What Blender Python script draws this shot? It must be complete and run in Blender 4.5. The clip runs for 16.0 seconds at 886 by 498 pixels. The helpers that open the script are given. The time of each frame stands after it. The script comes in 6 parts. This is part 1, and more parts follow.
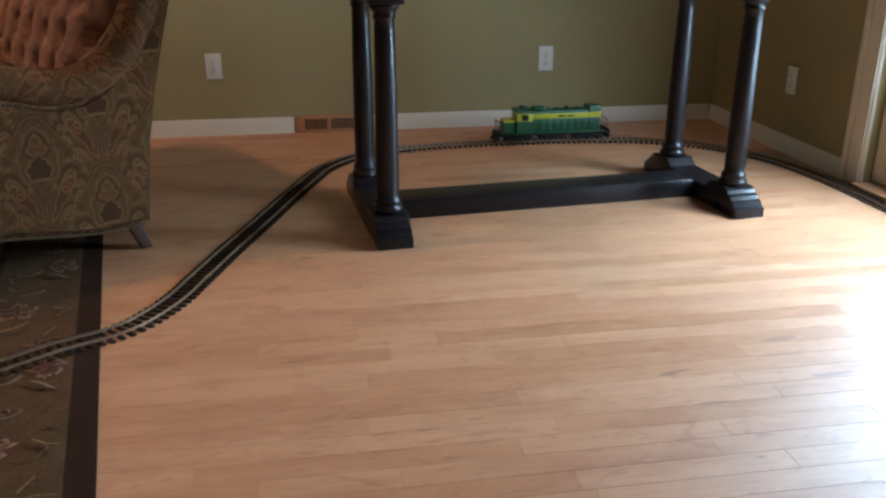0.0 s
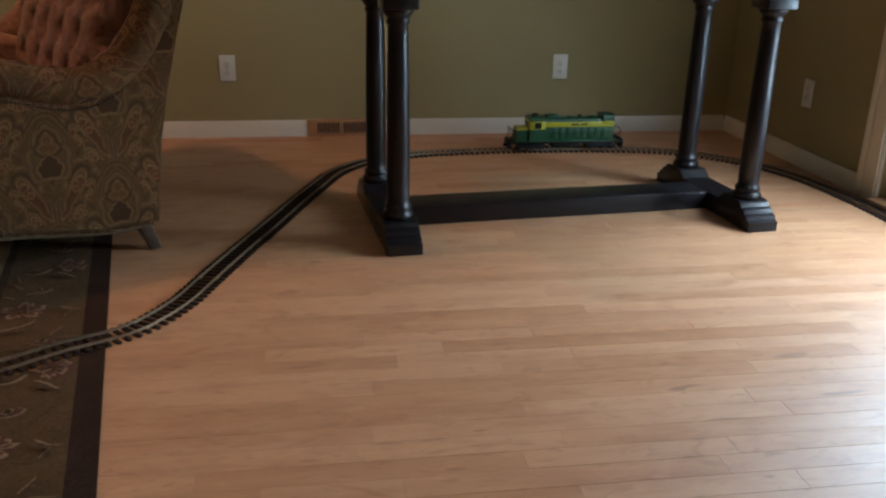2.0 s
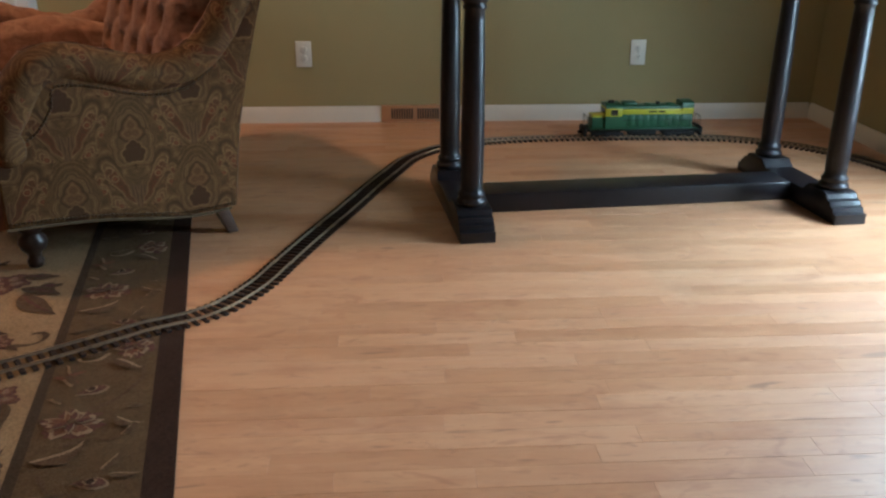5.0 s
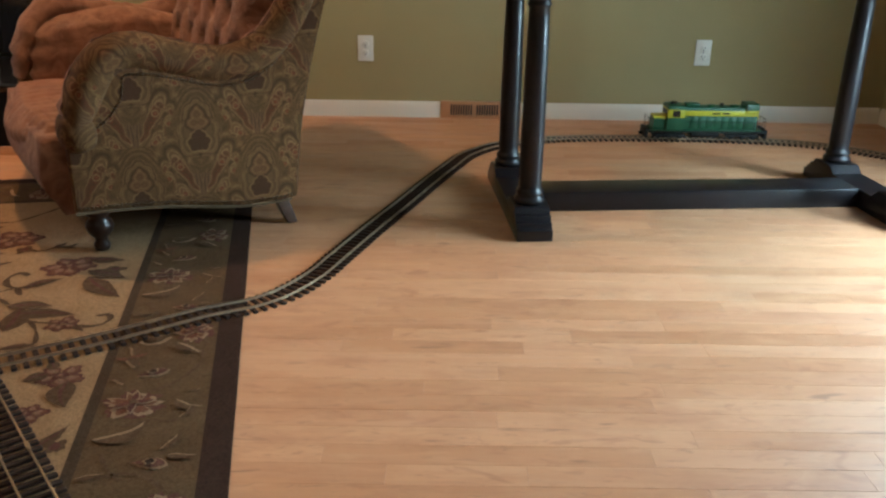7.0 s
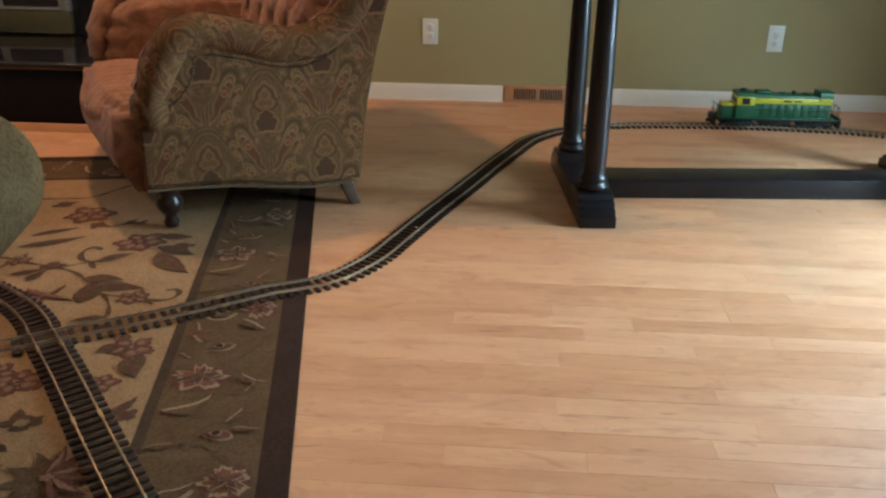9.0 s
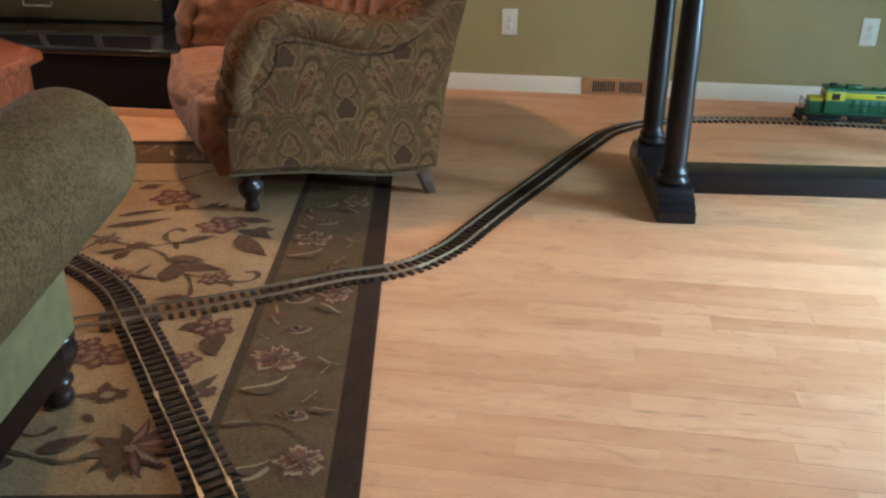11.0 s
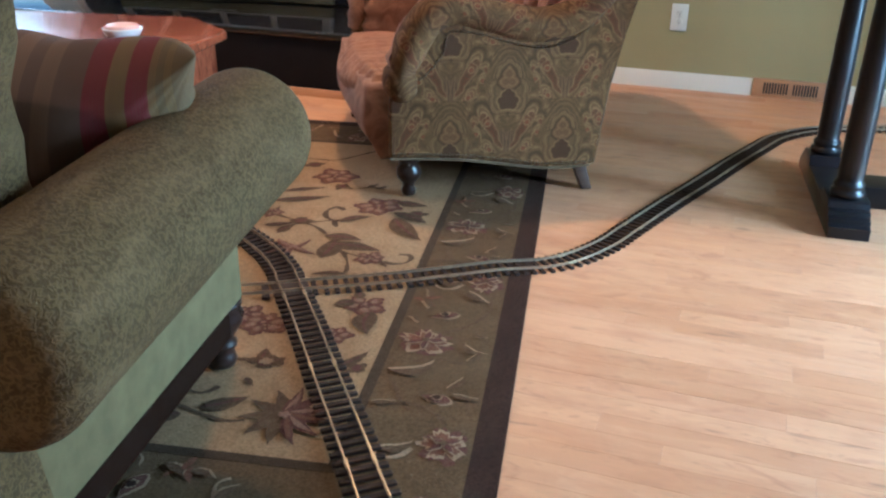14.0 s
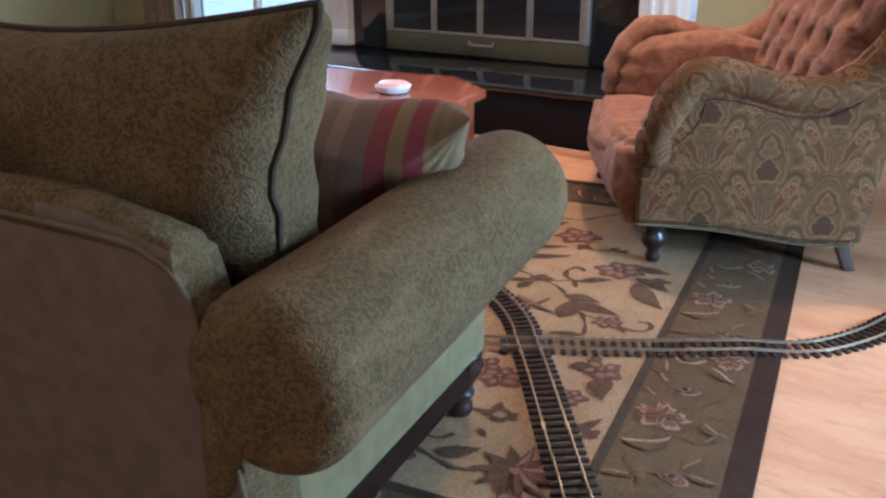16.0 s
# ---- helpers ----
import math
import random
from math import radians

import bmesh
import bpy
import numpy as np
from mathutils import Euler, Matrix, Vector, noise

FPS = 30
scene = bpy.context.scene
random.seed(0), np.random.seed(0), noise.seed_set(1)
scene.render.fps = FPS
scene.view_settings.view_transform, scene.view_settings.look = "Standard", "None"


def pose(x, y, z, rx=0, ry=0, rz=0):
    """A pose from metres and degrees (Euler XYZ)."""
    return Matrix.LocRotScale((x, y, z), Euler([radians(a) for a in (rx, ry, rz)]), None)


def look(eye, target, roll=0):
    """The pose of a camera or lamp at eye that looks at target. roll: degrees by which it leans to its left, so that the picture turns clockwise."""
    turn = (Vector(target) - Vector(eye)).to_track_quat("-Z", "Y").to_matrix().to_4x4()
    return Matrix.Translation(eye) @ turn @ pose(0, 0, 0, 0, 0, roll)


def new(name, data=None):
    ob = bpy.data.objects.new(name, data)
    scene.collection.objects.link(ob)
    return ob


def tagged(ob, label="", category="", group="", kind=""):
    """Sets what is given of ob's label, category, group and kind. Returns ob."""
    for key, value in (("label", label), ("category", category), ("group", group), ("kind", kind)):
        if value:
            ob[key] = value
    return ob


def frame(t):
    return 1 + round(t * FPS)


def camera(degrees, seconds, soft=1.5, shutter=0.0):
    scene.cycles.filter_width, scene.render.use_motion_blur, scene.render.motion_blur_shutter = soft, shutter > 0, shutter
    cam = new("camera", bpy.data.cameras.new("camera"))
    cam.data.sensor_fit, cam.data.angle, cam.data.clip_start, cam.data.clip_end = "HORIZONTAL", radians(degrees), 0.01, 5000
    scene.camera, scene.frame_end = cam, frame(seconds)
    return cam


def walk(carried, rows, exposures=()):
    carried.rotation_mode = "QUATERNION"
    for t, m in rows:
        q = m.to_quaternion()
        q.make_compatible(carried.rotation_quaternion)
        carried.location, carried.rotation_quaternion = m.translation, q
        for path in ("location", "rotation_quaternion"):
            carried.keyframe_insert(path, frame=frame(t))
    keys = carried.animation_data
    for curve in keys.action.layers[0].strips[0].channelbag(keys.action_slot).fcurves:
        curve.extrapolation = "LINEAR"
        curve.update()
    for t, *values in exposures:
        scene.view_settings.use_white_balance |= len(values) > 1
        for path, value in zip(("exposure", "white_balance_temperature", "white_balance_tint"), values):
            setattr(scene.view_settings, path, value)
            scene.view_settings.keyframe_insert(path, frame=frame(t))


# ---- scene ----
cam = camera(55.0, 16.0, 2.4)
PATH = [
    (0, (0.404, -3.947, 0.886), (0.714, -2.101, 0.181), 0.1),
    (0.5, (0.412, -3.945, 0.884), (0.803, -2.117, 0.172), 0.1),
    (1, (0.414, -3.941, 0.885), (0.796, -2.11, 0.178), 0.2),
    (1.5, (0.412, -3.938, 0.887), (0.754, -2.095, 0.192), 0.7),
    (2, (0.41, -3.931, 0.887), (0.696, -2.078, 0.193), 1.1),
    (2.5, (0.409, -3.923, 0.887), (0.682, -2.073, 0.178), 1.2),
    (3, (0.409, -3.92, 0.886), (0.676, -2.069, 0.176), 1.3),
    (3.5, (0.409, -3.926, 0.889), (0.664, -2.073, 0.179), 1.3),
    (4, (0.405, -3.918, 0.885), (0.625, -2.073, 0.147), 1.4),
    (4.5, (0.398, -3.912, 0.88), (0.539, -2.069, 0.117), 1.1),
    (5, (0.401, -3.916, 0.885), (0.525, -2.056, 0.159), 0.3),
    (7.5, (0.383, -3.916, 0.882), (0.355, -2.059, 0.14), 1.2),
    (8, (0.379, -3.92, 0.88), (0.326, -2.07, 0.123), 1.4),
    (8.5, (0.378, -3.922, 0.885), (0.293, -2.074, 0.124), 1.3),
    (9, (0.376, -3.92, 0.882), (0.246, -2.078, 0.113), 0.7),
    (9.2, (0.372, -3.919, 0.881), (0.215, -2.083, 0.105), 0.7),
    (11.5, (0.361, -3.924, 0.875), (0.031, -2.117, 0.085), 0.4),
    (12, (0.355, -3.925, 0.879), (-0.027, -2.13, 0.083), 0.7),
    (12.5, (0.347, -3.922, 0.875), (-0.08, -2.138, 0.078), 1.1),
    (13, (0.347, -3.921, 0.873), (-0.112, -2.147, 0.073), 1.0),
    (13.5, (0.34, -3.924, 0.879), (-0.171, -2.167, 0.071), 1.1),
    (14, (0.336, -3.929, 0.884), (-0.271, -2.206, 0.07), 0.8),
    (14.5, (0.326, -3.932, 0.882), (-0.397, -2.248, 0.081), 0.8),
    (15, (0.313, -3.938, 0.884), (-0.529, -2.297, 0.111), 0.6),
    (15.5, (0.309, -3.947, 0.888), (-0.657, -2.354, 0.16), -0.1),
    (16, (0.305, -3.952, 0.901), (-0.79, -2.431, 0.202), -0.2),
]
EXPOSURES = [(0.0, -1.19, 5600, 12), (0.5, -1.57, 5800, 13), (1.5, -1.67, 5980, 14), (3.0, -1.61, 5850, 14), (4.0, -1.24, 5660, 13), (5.0, -1.06, 5600, 9),
             (7.5, -0.61, 5680, 3), (9.0, -0.57, 5560, 3), (11.5, -0.23, 5060, -1), (12.5, -0.14, 4780, 0), (14.5, 0.19, 4530, 2), (16.0, 0.31, 4440, 7)]
walk(cam, [(t, look(eye, target, roll)) for t, eye, target, roll in PATH], EXPOSURES)

# ---------------------------------------------------------------- world, sun, lights
world = bpy.data.worlds.new("world")
scene.world = world
world.use_nodes = True
wn = world.node_tree.nodes
sky = wn.new("ShaderNodeTexSky")
sky.sky_type, sky.sun_disc = "NISHITA", False
sky.sun_elevation, sky.sun_rotation = radians(68), radians(180)
world.node_tree.links.new(sky.outputs[0], wn["Background"].inputs[0])
wn["Background"].inputs[1].default_value = 0.15

sun = new("sun", bpy.data.lights.new("sun", "SUN"))
sun.data.energy, sun.data.angle, sun.data.color = 5.0, radians(0.5), (1.0, 0.95, 0.88)
sun.matrix_world = look((-3, -4, 12), (-3, 0, 2))


Y_SOUTH = -5.4


def area_lamp(name, eye, target, width, height, energy, color):
    lamp = new(name, bpy.data.lights.new(name, "AREA"))
    lamp.data.shape, lamp.data.size, lamp.data.size_y = "RECTANGLE", width, height
    lamp.data.energy, lamp.data.color = energy, color
    lamp.matrix_world = look(eye, target)
    return lamp


# daylight in the glass door and the window beside the hearth
upper_light = area_lamp("door_daylight", (2.60, -1.73, 1.09), (0.7, -2.2, 0.0), 0.74, 0.74, 78, (0.72, 0.91, 1.0))
lower_light = area_lamp("low_door_daylight", (2.60, -1.86, 0.49), (0.5, -2.3, 0.1), 0.46, 0.42, 44, (0.70, 0.90, 1.0))
upper_light.data.spread, lower_light.data.spread = radians(154), radians(154)   # a narrowed spread trims the steepest light of both door lamps
area_lamp("window_daylight", (-4.08, 0.12, 1.62), (-2.4, -3, 0.5), 1.1, 0.8, 58, (0.88, 0.95, 1.0))

# ---------------------------------------------------------------- building helpers
AXIS_TURN = 10.5                     # the rug and the sofa stand turned by this against the walls


def rug_frame(u, v, z=0.0, turn=0.0):
    """A pose from a place along and across the rug."""
    a = radians(AXIS_TURN)
    return pose(u * math.cos(a) - v * math.sin(a), u * math.sin(a) + v * math.cos(a), z, 0, 0, AXIS_TURN + turn)


def mesh_from(bm, name, smooth=True, angle=40):
    me = bpy.data.meshes.new(name)
    if smooth:
        for face in bm.faces:
            face.smooth = True
        limit = radians(angle)
        for edge in bm.edges:
            edge.smooth = len(edge.link_faces) == 2 and edge.calc_face_angle(0) < limit
    bm.to_mesh(me)
    bm.free()
    return me


def part(name, bm, material, parent=None, label="", smooth=True, angle=40):
    """Links a bmesh as one mesh object, under a thing or a part where one is given."""
    ob = new(name, mesh_from(bm, name, smooth, angle))
    for one in material if isinstance(material, (list, tuple)) else [material]:
        ob.data.materials.append(one)
    ob.parent = parent
    if label:
        ob["label"] = label
    return ob


def shared_part(name, mesh, parent, m=None):
    ob = new(name, mesh)
    ob.parent = parent
    if m is not None:
        ob.matrix_basis = m
    return ob


def thing(name, m, label, category, group="", kind=""):
    ob = new(name)
    ob.empty_display_size = 0.05
    ob.matrix_world = m
    return tagged(ob, label, category, group, kind)


def add_box(bm, x0, x1, y0, y1, z0, z1, bevel=0.0, segments=2):
    made = bmesh.ops.create_cube(bm, size=1)["verts"]
    for v in made:
        v.co = Vector((x0 + (v.co.x + 0.5) * (x1 - x0), y0 + (v.co.y + 0.5) * (y1 - y0), z0 + (v.co.z + 0.5) * (z1 - z0)))
    if bevel > 0:
        edges = list({e for v in made for e in v.link_edges})
        bmesh.ops.bevel(bm, geom=edges, offset=bevel, segments=segments, affect="EDGES", profile=0.5)
    return bm


def box(x0, x1, y0, y1, z0, z1, bevel=0.0, segments=2):
    return add_box(bmesh.new(), x0, x1, y0, y1, z0, z1, bevel, segments)


def add_lathe(bm, profile, steps=24, m=Matrix()):
    """Turns a profile of (radius, height) round the z axis."""
    rings = []
    for r, z in profile:
        rings.append([bm.verts.new(m @ Vector((r * math.cos(2 * math.pi * k / steps), r * math.sin(2 * math.pi * k / steps), z))) for k in range(steps)])
    for a, b in zip(rings, rings[1:]):
        for k in range(steps):
            bm.faces.new((a[k], a[(k + 1) % steps], b[(k + 1) % steps], b[k]))
    bm.faces.new(list(reversed(rings[0])))
    bm.faces.new(rings[-1])
    return bm


def lathe(profile, steps=24, m=Matrix()):
    return add_lathe(bmesh.new(), profile, steps, m)


def add_prism(bm, outline, depth, m=Matrix(), bevel=0.0):
    """Pushes an outline in the x, z plane along y from 0 to depth."""
    front = [bm.verts.new(m @ Vector((x, 0, z))) for x, z in outline]
    back = [bm.verts.new(m @ Vector((x, depth, z))) for x, z in outline]
    n = len(outline)
    faces = [bm.faces.new(front), bm.faces.new(list(reversed(back)))]
    faces += [bm.faces.new((front[(k + 1) % n], front[k], back[k], back[(k + 1) % n])) for k in range(n)]
    bmesh.ops.recalc_face_normals(bm, faces=faces)
    if bevel > 0:
        edges = [e for f in faces[:2] for e in f.edges]
        bmesh.ops.bevel(bm, geom=list(set(edges)), offset=bevel, segments=3, affect="EDGES", profile=0.5)
    return bm


def prism(outline, depth, m=Matrix(), bevel=0.0):
    return add_prism(bmesh.new(), outline, depth, m, bevel)


def smooth_path(points, step):
    """A Catmull-Rom curve through points, in even steps."""
    p = [Vector(q) for q in points]
    p = [2 * p[0] - p[1], *p, 2 * p[-1] - p[-2]]
    dense = []
    for k in range(1, len(p) - 2):
        for n in range(24):
            t = n / 24
            dense.append(0.5 * (2 * p[k] + (p[k + 1] - p[k - 1]) * t + (2 * p[k - 1] - 5 * p[k] + 4 * p[k + 1] - p[k + 2]) * t * t
                                + (3 * p[k] - p[k - 1] - 3 * p[k + 1] + p[k + 2]) * t ** 3))
    dense.append(p[-2])
    out, gone = [dense[0]], 0.0
    for a, b in zip(dense, dense[1:]):
        far = (b - a).length
        while gone + far >= step:
            a = a + (b - a) * ((step - gone) / far)
            far = (b - a).length
            gone = 0.0
            out.append(a)
        gone += far
    return out


def add_sweep(bm, path, section, up=Vector((0, 0, 1)), closed=True, caps=True):
    """Carries a section of (side, up) along a path."""
    rings = []
    for k, at in enumerate(path):
        ahead = (path[min(k + 1, len(path) - 1)] - path[max(k - 1, 0)]).normalized()
        side = ahead.cross(up).normalized()
        top = side.cross(ahead)
        one = section(k / (len(path) - 1)) if callable(section) else section
        rings.append([bm.verts.new(at + side * a + top * b) for a, b in one])
    n = len(rings[0])
    for a, b in zip(rings, rings[1:]):
        for k in range(n if closed else n - 1):
            bm.faces.new((a[k], a[(k + 1) % n], b[(k + 1) % n], b[k]))
    if caps and closed:
        bm.faces.new(list(reversed(rings[0])))
        bm.faces.new(rings[-1])
    bmesh.ops.recalc_face_normals(bm, faces=bm.faces[:])
    return bm


def sweep(path, section, up=Vector((0, 0, 1)), closed=True, caps=True):
    return add_sweep(bmesh.new(), [Vector(p) for p in path], section, up, closed, caps)


def round_section(rx, rz=None, steps=12):
    return [(rx * math.cos(2 * math.pi * k / steps), (rz or rx) * math.sin(2 * math.pi * k / steps)) for k in range(steps)]


def puffed(w, d, h, edge=0.35, cuts=14, wobble=0.0, seed=0.0):
    """A stuffed pad: a box with swollen, rounded faces."""
    bm = bmesh.new()
    bmesh.ops.create_cube(bm, size=2)
    bmesh.ops.subdivide_edges(bm, edges=bm.edges[:], cuts=cuts, use_grid_fill=True)
    for v in bm.verts:
        x, y, z = v.co
        p = v.co.lerp(v.co.normalized() * 1.18, edge)
        s = wobble * noise.noise(Vector((x * 2.1 + seed, y * 2.1, z * 2.1 - seed)))
        v.co = Vector((p.x * w / 2, p.y * d / 2, p.z * h / 2)) * (1 + s)
    return bm


def seam_wave(a, b):
    zigzag = abs((1.9 * b + 0.35) % 1.0 - 0.5) * 4 - 1
    return 0.010 * math.sin(4.1 * b + 1.2) * math.cos(3.3 * a) + 0.008 * zigzag * abs(a) ** 8


def cushion_rim(w, h, sag, a, b):
    """The sewn edge of a loose cushion: sides drawn in, corners out."""
    return w / 2 * a * (1 - sag * (1 - b * b)), h / 2 * b * (1 - sag * (1 - a * a))


def loose_cushion(w, d, h, sag=0.08, seed=0.0, n=34, crease=0.5, power=0.42, front=1.0):
    """Two swollen faces sewn together along their rim."""
    bm = bmesh.new()
    for s in (-1, 1):
        rows = []
        for j in range(n + 1):
            row = []
            for i in range(n + 1):
                # denser near the rim
                a, b = math.sin((i / n - 0.5) * math.pi), math.sin((j / n - 0.5) * math.pi)
                x, z = cushion_rim(w, h, sag, a, b)
                full = max(0.0, (1 - a * a) * (1 - b * b)) ** power
                fold = crease * 0.006 * noise.noise(Vector((x * 16 + seed, z * 16, s * 3.0))) + crease * 0.012 * noise.noise(Vector((x * 6, z * 6 + seed, s)))
                pucker = 0.004 * math.sin(z * 75 + seed) * max(0.0, abs(a) - 0.8) * 5 * (1 - abs(a)) * 5
                if crease > 2.0:                           # gathers that run out of the corners
                    ca, cb = (1 if a > 0 else -1), (1 if b > 0 else -1)
                    far = math.hypot(a - ca, b - cb)
                    fan = math.atan2(b - cb, a - ca)
                    fold += 0.009 * math.sin(fan * 17) * math.exp(-(far / 0.35) ** 2) * (1 if far > 0.02 else 0)
                    fold += 0.006 * math.sin(b * 16 + 3 * a) * math.exp(-((1 - abs(a)) / 0.10) ** 2)
                if s > 0 and front > 1.0:
                    full = full ** 0.55 * (1 - 0.75 * max(0.0, b) ** 5)     # the front is stuffed out to the seam, but for the corners at the top
                row.append(bm.verts.new((x, seam_wave(a, b) + s * (d / 2 * full * (front if s > 0 else 1.0) + (fold + pucker) * full), z)))
            rows.append(row)
        for j in range(n):
            for i in range(n):
                q = (rows[j][i], rows[j][i + 1], rows[j + 1][i + 1], rows[j + 1][i])
                bm.faces.new(q if s < 0 else tuple(reversed(q)))
    bmesh.ops.remove_doubles(bm, verts=bm.verts[:], dist=1e-5)
    return bm


# ---------------------------------------------------------------- materials
def material(name, base=(0.5, 0.5, 0.5), rough=0.5, metal=0.0, **more):
    m = bpy.data.materials.new(name)
    m.use_nodes = True
    b = m.node_tree.nodes["Principled BSDF"]
    b.inputs["Base Color"].default_value = (*base, 1)
    b.inputs["Roughness"].default_value, b.inputs["Metallic"].default_value = rough, metal
    for key, value in more.items():
        b.inputs[key.replace("_", " ")].default_value = value
    return m


class Nodes:
    """Brief calls for a material's nodes."""

    def __init__(self, m):
        self.m, self.tree = m, m.node_tree
        self.out = m.node_tree.nodes["Principled BSDF"]

    def add(self, kind, **settings):
        node = self.tree.nodes.new("ShaderNode" + kind)
        for key, value in settings.items():
            if key == "operation":
                node.operation = value
            elif key == "data_type":
                node.data_type = value
            elif key == "blend_type":
                node.blend_type = value
            elif key == "feature":
                node.feature = value
            elif key == "distance":
                node.distance = value
        return node

    def put(self, socket, value):
        if isinstance(value, (int, float)):
            socket.default_value = value
        elif isinstance(value, tuple):
            socket.default_value = value if len(value) != 3 or socket.type == "VECTOR" else (*value, 1)
        else:
            self.tree.links.new(value, socket)

    def math(self, operation, a, b=0.0, c=0.0):
        n = self.add("Math", operation=operation)
        for k, v in enumerate((a, b, c)):
            self.put(n.inputs[k], v)
        return n.outputs[0]

    def coords(self, kind="Object", scale=(1, 1, 1), turn=0.0):
        t, mp = self.add("TexCoord"), self.add("Mapping")
        self.put(mp.inputs["Vector"], t.outputs[kind])
        mp.inputs["Scale"].default_value = scale
        mp.inputs["Rotation"].default_value = (0, 0, turn)
        return mp.outputs[0]

    def noise(self, vector, scale, detail=3.0, rough=0.5, distortion=0.0):
        n = self.add("TexNoise")
        self.put(n.inputs["Vector"], vector)
        self.put(n.inputs["Scale"], scale)
        n.inputs["Detail"].default_value, n.inputs["Roughness"].default_value, n.inputs["Distortion"].default_value = detail, rough, distortion
        return n.outputs[0]

    def ramp(self, value, *stops):
        n = self.add("ValToRGB")
        self.put(n.inputs[0], value)
        e = n.color_ramp.elements
        while len(e) < len(stops):
            e.new(0.5)
        for one, (at, color) in zip(e, stops):
            one.position = at
            one.color = (color, color, color, 1) if isinstance(color, (int, float)) else (*color, 1)
        return n.outputs[0]

    def mix(self, factor, a, b, blend="MIX"):
        n = self.add("Mix", data_type="RGBA", blend_type=blend)
        self.put(n.inputs[0], factor)
        self.put(n.inputs[6], a)
        self.put(n.inputs[7], b)
        return n.outputs[2]

    def bump(self, height, strength=0.3, distance=0.002, normal=None):
        n = self.add("Bump")
        self.put(n.inputs["Height"], height)
        n.inputs["Strength"].default_value, n.inputs["Distance"].default_value = strength, distance
        if normal is not None:
            self.put(n.inputs["Normal"], normal)
        self.put(self.out.inputs["Normal"], n.outputs[0])
        return n.outputs[0]

    def color(self, value):
        self.put(self.out.inputs["Base Color"], value)

    def rough(self, value):
        self.put(self.out.inputs["Roughness"], value)

    def random(self):
        return self.add("ObjectInfo").outputs["Random"]


def wood_floor():
    m = material("oiled_maple_boards", rough=0.46, Coat_Weight=0.5, Coat_Roughness=0.48)
    n = Nodes(m)
    rnd = n.random()
    shift = n.add("CombineXYZ")
    n.put(shift.inputs[0], n.math("MULTIPLY", rnd, 31.0))
    n.put(shift.inputs[1], n.math("MULTIPLY", rnd, 17.0))
    geo = n.add("NewGeometry")
    move = n.add("VectorMath", operation="ADD")
    n.put(move.inputs[0], geo.outputs["Position"])
    n.put(move.inputs[1], shift.outputs[0])
    mp = n.add("Mapping")
    n.put(mp.inputs["Vector"], move.outputs[0])
    mp.inputs["Scale"].default_value = (1.2, 22, 1)
    grain = n.noise(mp.outputs[0], 3.5, 6.0, 0.6, 0.6)
    streak = n.noise(mp.outputs[0], 0.9, 2.0, 0.5, 1.5)
    island = n.add("NewGeometry").outputs["Random Per Island"]
    tone = n.math("FRACT", n.math("ADD", n.math("MULTIPLY", rnd, 7.31), island))
    base = n.ramp(tone, (0.0, (0.470, 0.232, 0.112)), (0.22, (0.525, 0.271, 0.135)), (0.45, (0.505, 0.256, 0.125)), (0.7, (0.565, 0.305, 0.157)), (0.88, (0.515, 0.264, 0.131)), (1.0, (0.450, 0.219, 0.103)))
    col = n.mix(n.math("MULTIPLY", n.ramp(grain, (0.42, 0.0), (0.75, 1.0)), 0.25), base, (0.360, 0.188, 0.102))
    col = n.mix(n.math("MULTIPLY", n.ramp(streak, (0.55, 0.0), (0.8, 1.0)), 0.4), col, (0.600, 0.366, 0.222))
    spots = n.add("Mapping")
    n.put(spots.inputs["Vector"], move.outputs[0])
    spots.inputs["Scale"].default_value = (4, 14, 1)
    knot = n.noise(spots.outputs[0], 1.6, 1.0, 0.4)
    col = n.mix(n.math("MULTIPLY", n.ramp(knot, (0.74, 0.0), (0.82, 1.0)), 0.55), col, (0.200, 0.095, 0.051))
    cloud = n.add("Mapping")
    n.put(cloud.inputs["Vector"], geo.outputs["Position"])
    cloud.inputs["Scale"].default_value = (2.2, 7.0, 1)
    tone2 = n.noise(cloud.outputs[0], 2.0, 5.0, 0.65)
    col = n.mix(n.ramp(tone2, (0.32, 0.48), (0.52, 0.0)), col, (0.340, 0.143, 0.063))
    figure = n.add("Mapping")
    n.put(figure.inputs["Vector"], move.outputs[0])
    figure.inputs["Scale"].default_value = (7.0, 16.0, 1)
    col = n.mix(n.ramp(n.noise(figure.outputs[0], 1.3, 4.0, 0.6, 0.8), (0.52, 0.0), (0.74, 0.36)), col, (0.620, 0.358, 0.202))
    col = n.mix(n.ramp(n.noise(figure.outputs[0], 0.9, 3.0, 0.6, 1.2), (0.28, 0.50), (0.40, 0.0)), col, (0.300, 0.120, 0.052))
    nick = n.add("Mapping")
    n.put(nick.inputs["Vector"], move.outputs[0])
    nick.inputs["Scale"].default_value = (7, 42, 1)
    col = n.mix(n.ramp(n.noise(nick.outputs[0], 1.0, 2.0, 0.5, 0.5), (0.67, 0.0), (0.75, 0.65)), col, (0.200, 0.090, 0.045))
    burl = n.noise(spots.outputs[0], 2.6, 3.0, 0.6, 1.8)
    col = n.mix(n.ramp(burl, (0.60, 0.0), (0.70, 0.45)), col, (0.300, 0.141, 0.069))
    n.color(col)
    wear = n.noise(cloud.outputs[0], 3.0, 4.0, 0.6)
    n.rough(n.math("ADD", n.math("ADD", n.math("MULTIPLY", wear, 0.30), n.math("MULTIPLY", tone, 0.22)), 0.22))
